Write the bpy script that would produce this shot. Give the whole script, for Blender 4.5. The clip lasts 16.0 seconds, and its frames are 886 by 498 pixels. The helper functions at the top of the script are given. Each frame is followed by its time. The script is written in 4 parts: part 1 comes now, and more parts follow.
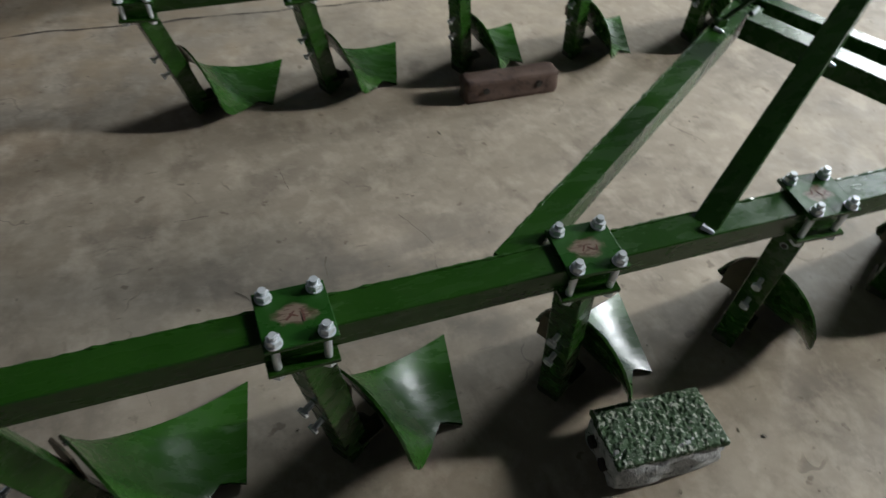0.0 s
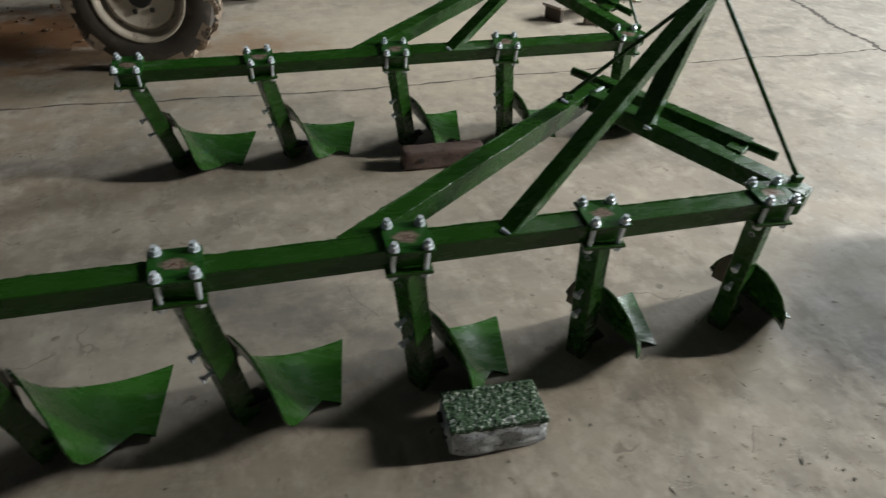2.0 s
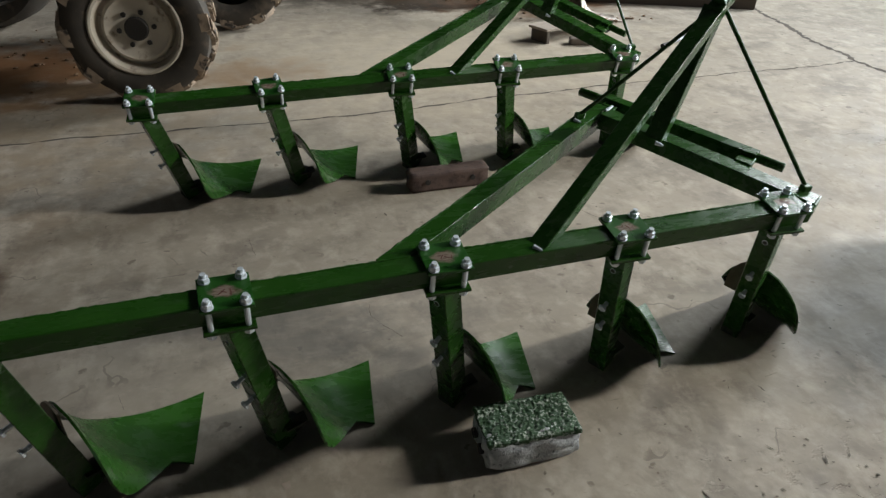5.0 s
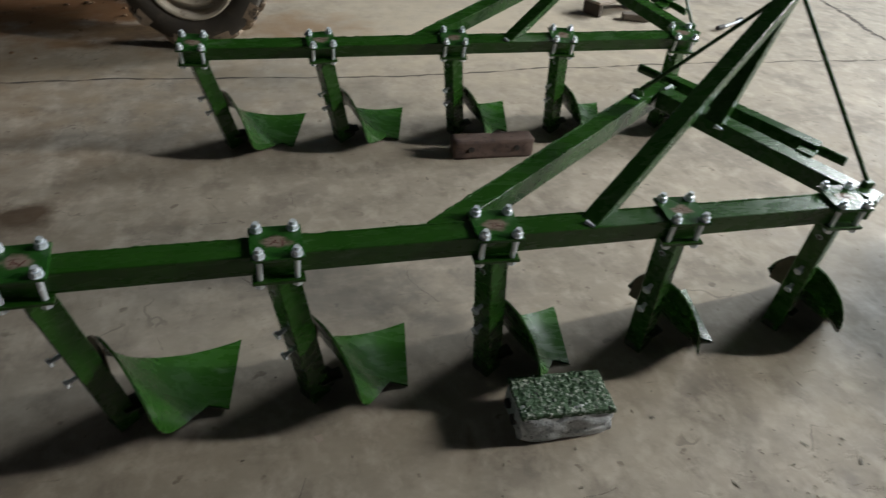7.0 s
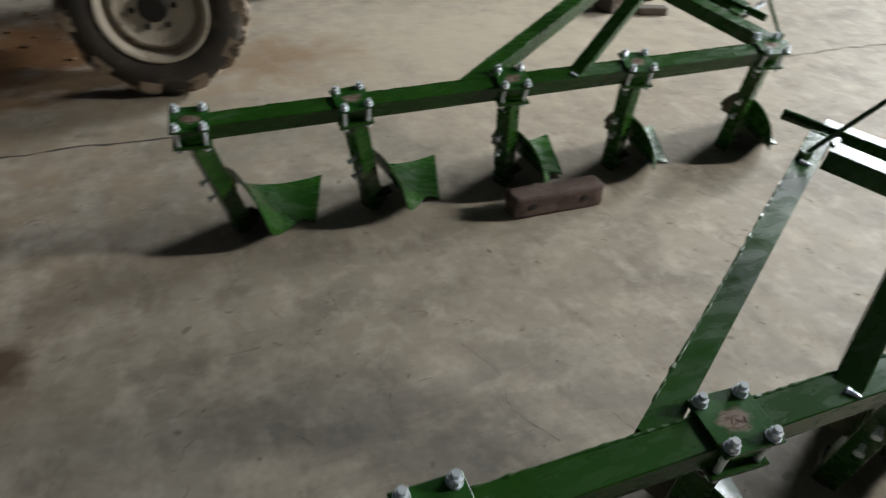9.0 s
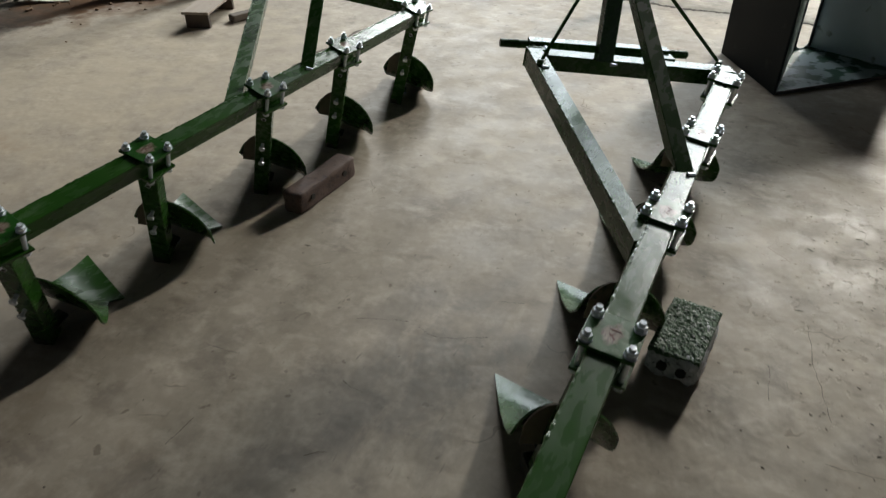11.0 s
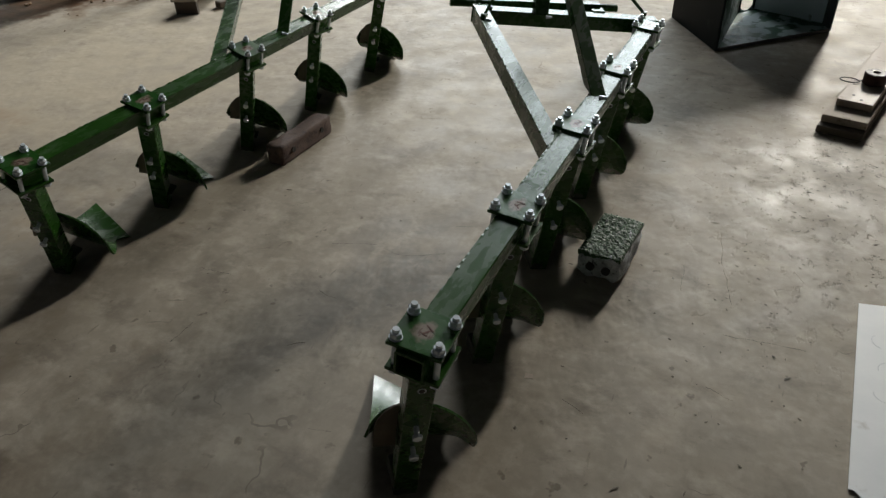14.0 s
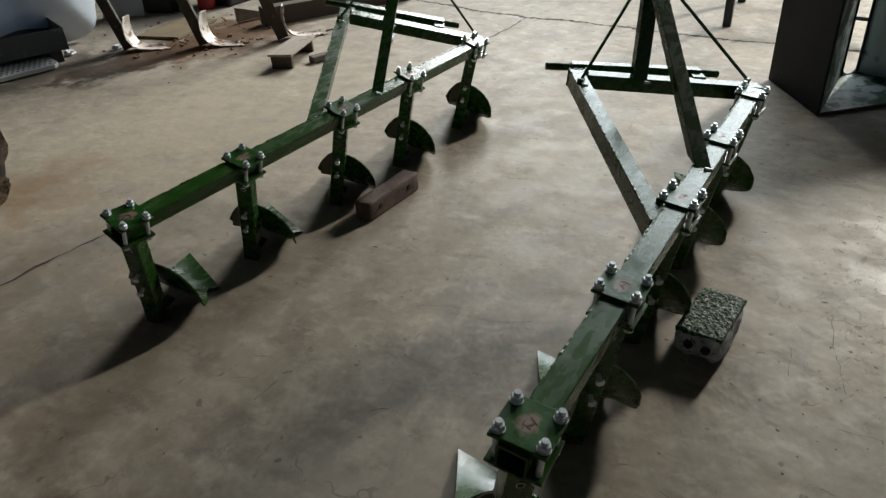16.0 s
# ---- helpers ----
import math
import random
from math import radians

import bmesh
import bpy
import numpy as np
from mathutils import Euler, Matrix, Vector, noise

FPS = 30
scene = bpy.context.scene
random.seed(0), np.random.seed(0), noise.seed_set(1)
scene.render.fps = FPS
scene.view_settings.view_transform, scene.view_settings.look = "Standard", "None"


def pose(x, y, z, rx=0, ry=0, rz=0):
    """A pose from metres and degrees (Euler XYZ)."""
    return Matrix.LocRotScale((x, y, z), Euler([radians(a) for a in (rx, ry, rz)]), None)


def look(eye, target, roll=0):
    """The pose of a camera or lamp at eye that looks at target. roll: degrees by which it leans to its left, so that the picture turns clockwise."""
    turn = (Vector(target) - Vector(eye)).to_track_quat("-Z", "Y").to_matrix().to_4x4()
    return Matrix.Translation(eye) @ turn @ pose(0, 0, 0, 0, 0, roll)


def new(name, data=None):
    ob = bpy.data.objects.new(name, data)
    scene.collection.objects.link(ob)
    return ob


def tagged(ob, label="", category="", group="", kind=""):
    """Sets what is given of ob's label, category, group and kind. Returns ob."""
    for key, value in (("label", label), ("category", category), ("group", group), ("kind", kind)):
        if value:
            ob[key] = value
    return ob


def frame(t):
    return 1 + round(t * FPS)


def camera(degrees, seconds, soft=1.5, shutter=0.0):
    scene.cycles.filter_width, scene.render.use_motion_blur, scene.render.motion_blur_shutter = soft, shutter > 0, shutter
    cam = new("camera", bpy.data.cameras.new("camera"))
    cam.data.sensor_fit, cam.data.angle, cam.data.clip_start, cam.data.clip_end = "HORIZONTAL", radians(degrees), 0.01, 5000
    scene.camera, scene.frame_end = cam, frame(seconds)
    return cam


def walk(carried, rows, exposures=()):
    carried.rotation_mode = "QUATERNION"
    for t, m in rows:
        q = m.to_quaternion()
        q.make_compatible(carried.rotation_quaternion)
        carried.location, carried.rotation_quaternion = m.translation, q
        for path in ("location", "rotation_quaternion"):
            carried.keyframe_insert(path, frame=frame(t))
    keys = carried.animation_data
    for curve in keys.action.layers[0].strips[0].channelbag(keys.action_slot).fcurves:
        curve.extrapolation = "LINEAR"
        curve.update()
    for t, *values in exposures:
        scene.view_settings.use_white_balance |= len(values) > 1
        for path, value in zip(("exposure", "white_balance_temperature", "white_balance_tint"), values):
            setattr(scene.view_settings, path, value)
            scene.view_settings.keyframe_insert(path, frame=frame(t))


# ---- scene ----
cam = camera(64.6, 16.0, soft=1.3, shutter=0.42)
PATH = [
    (0, (-0.495, -0.68, 1.383), (0.025, 0.69, 0.022), 1.2),
    (0.5, (-0.539, -0.827, 1.403), (-0.102, 0.677, 0.16), 2.7),
    (1, (-0.56, -1.043, 1.414), (-0.149, 0.503, 0.214), 3.1),
    (1.5, (-0.473, -1.157, 1.451), (-0.014, 0.398, 0.28), 2.6),
    (2, (-0.294, -1.231, 1.454), (0.22, 0.342, 0.33), 1.9),
    (2.5, (-0.16, -1.283, 1.446), (0.399, 0.302, 0.362), 0.2),
    (3, (-0.176, -1.287, 1.457), (0.364, 0.32, 0.396), -2.1),
    (3.5, (-0.269, -1.264, 1.468), (0.223, 0.368, 0.422), -2.5),
    (3.7, (-0.301, -1.256, 1.471), (0.171, 0.384, 0.428), -1.9),
    (6, (-0.465, -1.225, 1.476), (0.189, 0.309, 0.372), 3.1),
    (6.5, (-0.454, -1.229, 1.473), (0.163, 0.308, 0.351), 3.5),
    (7, (-0.492, -1.202, 1.459), (0.016, 0.354, 0.31), 4.4),
    (7.5, (-0.591, -1.124, 1.442), (-0.236, 0.456, 0.269), 4.8),
    (8, (-0.623, -0.907, 1.421), (-0.347, 0.679, 0.233), 3.1),
    (8.5, (-0.613, -0.63, 1.438), (-0.282, 0.948, 0.254), 0.3),
    (9, (-0.658, -0.451, 1.436), (-0.048, 1.037, 0.248), 1.4),
    (9.5, (-0.772, -0.224, 1.446), (0.268, 0.983, 0.237), 1.9),
    (9.7, (-0.852, -0.192, 1.459), (0.314, 0.923, 0.276), 0.5),
    (11.8, (-1.661, -0.106, 1.486), (-0.18, 0.543, 0.309), -0.5),
    (12, (-1.681, -0.184, 1.493), (-0.202, 0.453, 0.307), -1.4),
    (12.5, (-1.712, -0.371, 1.455), (-0.246, 0.242, 0.24), -2.4),
    (13, (-1.755, -0.422, 1.452), (-0.306, 0.222, 0.234), -2.0),
    (13.5, (-1.756, -0.418, 1.459), (-0.307, 0.272, 0.265), -2.2),
    (14, (-1.755, -0.421, 1.473), (-0.303, 0.312, 0.309), -2.8),
    (14.5, (-1.742, -0.415, 1.469), (-0.29, 0.359, 0.333), -3.2),
    (15, (-1.736, -0.384, 1.484), (-0.287, 0.444, 0.381), -3.4),
    (15.5, (-1.728, -0.337, 1.495), (-0.291, 0.554, 0.427), -3.7),
    (16, (-1.716, -0.326, 1.501), (-0.29, 0.609, 0.457), -3.9),
]
EXPOSURES = [(0.0, -0.34, 6200, 8), (8.4, -0.34, 6200, 8), (9.7, -0.45, 6250, 8), (12.0, -0.71, 6480, 8), (16.0, -0.70, 6480, 8)]
walk(cam, [(t, look(eye, target, roll)) for t, eye, target, roll in PATH], EXPOSURES)

# ---- light ----
world = bpy.data.worlds.new("world")
scene.world = world
world.use_nodes = True
wn = world.node_tree.nodes
sky = wn.new("ShaderNodeTexSky")
sky.sky_type, sky.sun_disc = "NISHITA", False
sky.sun_elevation, sky.sun_rotation = radians(40), radians(105)
world.node_tree.links.new(sky.outputs[0], wn["Background"].inputs[0])
wn["Background"].inputs[1].default_value = 0.012


def area_lamp(name, eye, target, sx, sy, watts, color, spread=180):
    data = bpy.data.lights.new(name, "AREA")
    data.shape, data.size, data.size_y, data.energy, data.color = "RECTANGLE", sx, sy, watts, color
    data.spread = radians(spread)
    ob = new(name, data)
    ob.matrix_world = look(eye, target)
    return ob


# daylight through the wide doorway: the bright gap and the sky round the gap; the other three are added fills with no
# known source
area_lamp("doorway_daylight", (8.85, -1.25, 4.0), (2.6, 0.25, 0.0), 0.55, 1.7, 148, (1.0, 0.945, 0.865), 60)
# added lamp with a narrow spread, aimed to brighten the far floor
area_lamp("far_floor_fill", (8.85, 4.8, 4.25), (0.6, 4.6, 0.0), 2.2, 1.8, 235, (0.97, 0.98, 0.97), 75)
area_lamp("doorway_sky", (8.9, 1.6, 3.7), (0.6, 0.2, 0.3), 5.2, 3.4, 650, (0.87, 0.955, 1.0))
# added bluish fill from the west; no window is known there
area_lamp("west_fill", (-7.85, 6.5, 4.5), (0.8, 1.0, 0.3), 3.0, 2.4, 18, (0.85, 0.93, 1.0))
# added weak fill from behind, source unseen
area_lamp("rear_fill", (-3.0, -8.8, 3.2), (0, 0.6, 0.2), 3.0, 2.4, 12, (0.93, 0.97, 1.0))


# ---- materials ----
def mat(name):
    m = bpy.data.materials.new(name)
    m.use_nodes = True
    return m, m.node_tree.nodes, m.node_tree.links, m.node_tree.nodes["Principled BSDF"]


def mixed(nodes, links, fac, a, b):
    n = nodes.new("ShaderNodeMix")
    n.data_type = "RGBA"
    for sock, v in ((n.inputs[0], fac), (n.inputs[6], a), (n.inputs[7], b)):
        if isinstance(v, (tuple, list)):
            sock.default_value = (*v[:3], 1)
        elif isinstance(v, (int, float)):
            sock.default_value = v
        else:
            links.new(v, sock)
    return n.outputs[2]


def noisy(nodes, links, scale, detail=4.0, rough=0.55, lo=0.35, hi=0.65, stretch=None, random_shift=False, warp=0.0, turn=0.0):
    """A noise in metres, squeezed to 0..1 between lo and hi."""
    tc = nodes.new("ShaderNodeTexCoord")
    out = tc.outputs["Object"]
    if stretch or random_shift or turn:
        mp = nodes.new("ShaderNodeMapping")
        links.new(out, mp.inputs[0])
        if stretch:
            mp.inputs[3].default_value = stretch
        mp.inputs[2].default_value = (0, 0, radians(turn))
        if random_shift:
            oi = nodes.new("ShaderNodeObjectInfo")
            mul = nodes.new("ShaderNodeVectorMath")
            mul.operation = "SCALE"
            mul.inputs[0].default_value = (9.0, 5.0, 7.0)
            links.new(oi.outputs["Random"], mul.inputs["Scale"])
            links.new(mul.outputs[0], mp.inputs[1])
        out = mp.outputs[0]
    n = nodes.new("ShaderNodeTexNoise")
    n.inputs["Scale"].default_value, n.inputs["Detail"].default_value, n.inputs["Roughness"].default_value = scale, detail, rough
    n.inputs["Distortion"].default_value = warp
    links.new(out, n.inputs["Vector"])
    r = nodes.new("ShaderNodeMapRange")
    r.inputs[1].default_value, r.inputs[2].default_value = lo, hi
    links.new(n.outputs[0], r.inputs[0])
    return r.outputs[0]


def bumped(nodes, links, bsdf, height, strength, distance=0.002, after=None):
    b = nodes.new("ShaderNodeBump")
    b.inputs["Strength"].default_value, b.inputs["Distance"].default_value = strength, distance
    links.new(height, b.inputs["Height"])
    if after is not None:
        links.new(after, b.inputs["Normal"])
    links.new(b.outputs[0], bsdf.inputs["Normal"])
    return b.outputs[0]


def ranged(nodes, links, fac, lo, hi):
    r = nodes.new("ShaderNodeMapRange")
    r.inputs[3].default_value, r.inputs[4].default_value = lo, hi
    links.new(fac, r.inputs[0])
    return r.outputs[0]


def surface(name, c1, c2, scale=6.0, rough=(0.4, 0.6), metal=0.0, bump=0.2, grain=90.0, speck=None, speck_scale=25.0, speck_at=(0.62, 0.7), stretch=None, coat=0.0, spec=0.5):
    m, n, l, b = mat(name)
    b.inputs["Specular IOR Level"].default_value = spec
    big = noisy(n, l, scale, 5, lo=0.3, hi=0.7, stretch=stretch, random_shift=True)
    col = mixed(n, l, big, c1, c2)
    if speck:
        sp = noisy(n, l, speck_scale, 4, lo=speck_at[0], hi=speck_at[1], random_shift=True)
        col = mixed(n, l, sp, col, speck)
    l.new(col, b.inputs["Base Color"])
    fine = noisy(n, l, grain, 3, lo=0.2, hi=0.8, stretch=stretch)
    l.new(ranged(n, l, big, *rough), b.inputs["Roughness"])
    b.inputs["Metallic"].default_value = metal
    b.inputs["Coat Weight"].default_value = coat
    bumped(n, l, b, fine, bump, 0.0015)
    return m


def green_paint():
    m, n, l, b = mat("green_enamel")
    big = noisy(n, l, 7, 5, lo=0.3, hi=0.7, random_shift=True)
    col = mixed(n, l, big, (0.011, 0.047, 0.004), (0.019, 0.066, 0.008))
    dust = noisy(n, l, 22, 6, 0.65, lo=0.55, hi=0.85, random_shift=True)
    fac = n.new("ShaderNodeMath")
    fac.operation = "MULTIPLY"
    fac.inputs[1].default_value = 0.08
    l.new(dust, fac.inputs[0])
    col = mixed(n, l, fac.outputs[0], col, (0.16, 0.2, 0.12))
    scuff = noisy(n, l, 16, 6, 0.6, lo=0.60, hi=0.70, stretch=(0.3, 1, 1), random_shift=True)
    worn = n.new("ShaderNodeMath")
    worn.operation = "MULTIPLY"
    worn.inputs[1].default_value = 0.22
    l.new(scuff, worn.inputs[0])
    col = mixed(n, l, worn.outputs[0], col, (0.17, 0.22, 0.15))
    chip = noisy(n, l, 55, 3, lo=0.72, hi=0.76, random_shift=True)
    col = mixed(n, l, chip, col, (0.012, 0.03, 0.012))
    l.new(col, b.inputs["Base Color"])
    streak = noisy(n, l, 34, 4, lo=0.3, hi=0.72, stretch=(0.3, 1, 1), random_shift=True)
    l.new(ranged(n, l, streak, 0.19, 0.36), b.inputs["Roughness"])
    b.inputs["Specular IOR Level"].default_value = 0.36
    wavy = noisy(n, l, 26, 3, lo=0.1, hi=0.9)
    bumped(n, l, b, wavy, 0.27, 0.0025)
    return m


def clamp_paint():
    """Green plate with a bare, pinkish chalked patch in its middle."""
    m, n, l, b = mat("green_enamel_worn")
    big = noisy(n, l, 9, 5, lo=0.3, hi=0.7, random_shift=True)
    col = mixed(n, l, big, (0.011, 0.055, 0.007), (0.02, 0.078, 0.012))
    tc = n.new("ShaderNodeTexCoord")
    sep = n.new("ShaderNodeVectorMath")
    sep.operation = "MULTIPLY"
    sep.inputs[1].default_value = (34, 50, 0)
    l.new(tc.outputs["Object"], sep.inputs[0])
    ln = n.new("ShaderNodeVectorMath")
    ln.operation = "LENGTH"
    l.new(sep.outputs[0], ln.inputs[0])
    nz = noisy(n, l, 45, 4, lo=0.2, hi=0.8, random_shift=True)
    add = n.new("ShaderNodeMath")
    add.operation = "ADD"
    l.new(ln.outputs["Value"], add.inputs[0])
    l.new(nz, add.inputs[1])
    patch = n.new("ShaderNodeMapRange")
    patch.inputs[1].default_value, patch.inputs[2].default_value = 1.62, 1.2
    l.new(add.outputs[0], patch.inputs[0])
    mark = noisy(n, l, 70, 2, lo=0.55, hi=0.58, stretch=(0.5, 1.8, 1), random_shift=True, turn=35)
    bare = mixed(n, l, mark, (0.20, 0.155, 0.12), (0.12, 0.08, 0.06))
    l.new(mixed(n, l, patch.outputs[0], col, bare), b.inputs["Base Color"])
    l.new(ranged(n, l, big, 0.2, 0.36), b.inputs["Roughness"])
    b.inputs["Specular IOR Level"].default_value = 0.36
    bumped(n, l, b, noisy(n, l, 40, 3, lo=0.1, hi=0.9), 0.3, 0.002)
    return m


def concrete_floor():
    m, n, l, b = mat("floor_concrete")

    def scaled(v, k):
        q = n.new("ShaderNodeMath")
        q.operation = "MULTIPLY"
        q.inputs[1].default_value = k
        l.new(v, q.inputs[0])
        return q.outputs[0]

    big = noisy(n, l, 0.8, 6, 0.6, lo=0.34, hi=0.66)
    mid = noisy(n, l, 5.0, 8, 0.62, lo=0.38, hi=0.66)
    smear = noisy(n, l, 2.1, 9, 0.62, lo=0.5, hi=0.66, stretch=(1, 1.6, 1), warp=0.25)
    swirl = noisy(n, l, 5.5, 8, 0.6, lo=0.53, hi=0.66, stretch=(1.7, 1, 1), warp=0.2, turn=25)
    pale = noisy(n, l, 6.5, 8, 0.66, lo=0.5, hi=0.66, stretch=(1.4, 1, 1), warp=0.2)
    blotch = noisy(n, l, 17, 6, 0.62, lo=0.52, hi=0.66)
    fine = noisy(n, l, 60, 6, 0.7, lo=0.25, hi=0.75)
    col = mixed(n, l, big, (0.255, 0.232, 0.198), (0.325, 0.302, 0.262))
    col = mixed(n, l, scaled(mid, 0.5), col, (0.375, 0.348, 0.302))
    col = mixed(n, l, scaled(smear, 0.66), col, (0.175, 0.162, 0.145))
    col = mixed(n, l, scaled(swirl, 0.52), col, (0.165, 0.15, 0.132))
    col = mixed(n, l, scaled(pale, 0.52), col, (0.49, 0.458, 0.40))
    col = mixed(n, l, scaled(blotch, 0.3), col, (0.45, 0.42, 0.37))
    col = mixed(n, l, scaled(fine, 0.13), col, (0.16, 0.145, 0.125))
    pit = noisy(n, l, 16, 3, 0.5, lo=0.68, hi=0.72)
    col = mixed(n, l, scaled(pit, 0.6), col, (0.11, 0.09, 0.075))
    flake = noisy(n, l, 6.5, 9, 0.72, lo=0.655, hi=0.69, stretch=(1.3, 1, 1))
    col = mixed(n, l, scaled(flake, 0.35), col, (0.13, 0.112, 0.095))
    # short trowel scratches in two directions
    for k, turn in ((38, 20), (31, -48)):
        scratch = noisy(n, l, k, 3, 0.5, lo=0.70, hi=0.76, stretch=(0.3, 1.5, 1), warp=0.25, turn=turn)
        col = mixed(n, l, scaled(scratch, 0.55), col, (0.13, 0.115, 0.10))
    # broken hairline cracks
    lines = None
    for k, seed in ((1.5, 0.0), (2.3, 60.0)):
        wave = noisy(n, l, k, 4, 0.5, lo=0.0, hi=1.0, turn=seed)
        gap = n.new("ShaderNodeMath")
        gap.operation = "COMPARE"
        gap.inputs[1].default_value, gap.inputs[2].default_value = 0.5, 0.0028 * k ** 0.35
        l.new(wave, gap.inputs[0])
        where = noisy(n, l, 1.6 * k, 3, 0.5, lo=0.6, hi=0.64, turn=seed + 20)
        both = n.new("ShaderNodeMath")
        both.operation = "MULTIPLY"
        l.new(gap.outputs[0], both.inputs[0])
        l.new(where, both.inputs[1])
        col = mixed(n, l, scaled(both.outputs[0], 0.45), col, (0.10, 0.086, 0.074))
    # soil trodden in near the tractor, an oil stain, and light and shade put in as tones
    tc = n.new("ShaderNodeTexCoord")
    # the first, pale patch puts extra brightness into the far floor's colour
    patches = (((0.8, 3.3, 0), (0.36, 0.52, 1), 0.5, 0.75, (0.46, 0.415, 0.335)),
              ((-1.55, 3.75, 0), (0.72, 1.1, 1), 0.8, 0.92, (0.21, 0.105, 0.045)),
              ((-0.15, 3.25, 0), (1.5, 2.2, 1), 0.6, 0.6, (0.21, 0.125, 0.06)),
              # the tractor's shadow, put in as a near-black brown patch
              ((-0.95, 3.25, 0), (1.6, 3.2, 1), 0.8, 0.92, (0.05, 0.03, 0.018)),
              ((-2.3, 2.7, 0), (0.40, 0.70, 1), 0.5, 0.62, (0.21, 0.15, 0.085)),
              ((-2.1, 1.3, 0), (0.7, 0.9, 1), 0.4, 0.45, (0.17, 0.125, 0.08)),
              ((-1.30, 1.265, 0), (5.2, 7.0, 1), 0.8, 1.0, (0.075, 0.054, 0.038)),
              # dimmer light towards the west, put in as a darker patch
              ((-1.75, 0.75, 0), (0.85, 0.8, 1), 0.35, 0.5, (0.15, 0.128, 0.10)),
              # dark soil together with the painted shadow of trough and shares, two patches
              ((1.2, 5.15, 0), (0.9, 2.1, 1), 0.8, 0.85, (0.06, 0.05, 0.038)),
              ((1.78, 4.75, 0), (1.05, 2.3, 1), 0.98, 0.95, (0.042, 0.031, 0.021)),
              ((2.55, 4.6, 0), (0.8, 1.2, 1), 0.85, 0.92, (0.10, 0.055, 0.028)))
    for centre, size, inner, most, colour in patches:
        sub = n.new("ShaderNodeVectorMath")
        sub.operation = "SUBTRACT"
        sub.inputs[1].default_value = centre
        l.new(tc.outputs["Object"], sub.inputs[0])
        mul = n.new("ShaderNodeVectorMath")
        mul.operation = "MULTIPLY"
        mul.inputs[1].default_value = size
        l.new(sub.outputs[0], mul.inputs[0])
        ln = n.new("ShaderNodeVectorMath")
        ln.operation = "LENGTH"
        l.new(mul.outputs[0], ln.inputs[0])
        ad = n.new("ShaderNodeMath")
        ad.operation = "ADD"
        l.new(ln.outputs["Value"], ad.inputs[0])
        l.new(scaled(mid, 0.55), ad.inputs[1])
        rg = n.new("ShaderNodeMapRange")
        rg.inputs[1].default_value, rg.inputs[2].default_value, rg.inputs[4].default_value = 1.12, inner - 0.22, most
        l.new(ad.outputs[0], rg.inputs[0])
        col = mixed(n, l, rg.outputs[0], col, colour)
    # a grey swirl worn into the slab between the ploughs
    worn = n.new("ShaderNodeVectorMath")
    worn.operation = "MULTIPLY_ADD"
    worn.inputs[1].default_value, worn.inputs[2].default_value = (1.0, 2.2, 0), (0.15, -1.25, 0)
    l.new(tc.outputs["Object"], worn.inputs[0])
    reach = n.new("ShaderNodeVectorMath")
    reach.operation = "LENGTH"
    l.new(worn.outputs[0], reach.inputs[0])
    swept = n.new("ShaderNodeMapRange")
    swept.inputs[1].default_value, swept.inputs[2].default_value = 0.95, 0.35
    l.new(reach.outputs["Value"], swept.inputs[0])
    grey = n.new("ShaderNodeMath")
    grey.operation = "MULTIPLY"
    l.new(swept.outputs[0], grey.inputs[0])
    l.new(noisy(n, l, 3.4, 6, 0.6, lo=0.42, hi=0.56, stretch=(0.8, 1.5, 1), warp=0.35, turn=12), grey.inputs[1])
    col = mixed(n, l, scaled(grey.outputs[0], 0.5), col, (0.13, 0.127, 0.122))
    # a pitted, flaking stretch of the slab
    near = n.new("ShaderNodeVectorMath")
    near.operation = "SUBTRACT"
    near.inputs[1].default_value = (0.85, -0.80, 0)
    l.new(tc.outputs["Object"], near.inputs[0])
    shape = n.new("ShaderNodeVectorMath")
    shape.operation = "MULTIPLY"
    shape.inputs[1].default_value = (1.2, 2.1, 1)
    l.new(near.outputs[0], shape.inputs[0])
    far = n.new("ShaderNodeVectorMath")
    far.operation = "LENGTH"
    l.new(shape.outputs[0], far.inputs[0])
    inside = n.new("ShaderNodeMapRange")
    inside.inputs[1].default_value, inside.inputs[2].default_value = 1.3, 0.5
    l.new(far.outputs["Value"], inside.inputs[0])
    pitted = n.new("ShaderNodeMath")
    pitted.operation = "MULTIPLY"
    l.new(inside.outputs[0], pitted.inputs[0])
    l.new(noisy(n, l, 13, 6, 0.64, lo=0.585, hi=0.625, stretch=(1.0, 1.7, 1), turn=-25), pitted.inputs[1])
    col = mixed(n, l, scaled(pitted.outputs[0], 0.3), col, (0.13, 0.11, 0.092))
    brown = n.new("ShaderNodeVectorMath")
    brown.operation = "MULTIPLY"
    brown.inputs[1].default_value = (1.045, 0.975, 0.90)
    l.new(col, brown.inputs[0])
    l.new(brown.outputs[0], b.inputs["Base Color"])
    polish = n.new("ShaderNodeMath")
    polish.operation = "MULTIPLY_ADD"
    polish.inputs[1].default_value = -0.05
    l.new(inside.outputs[0], polish.inputs[0])
    l.new(ranged(n, l, mid, 0.52, 0.72), polish.inputs[2])
    l.new(polish.outputs[0], b.inputs["Roughness"])
    b.inputs["Specular IOR Level"].default_value = 0.21
    soft = noisy(n, l, 3.5, 3, 0.5, lo=0.2, hi=0.8)
    first = bumped(n, l, b, soft, 0.2, 0.012)
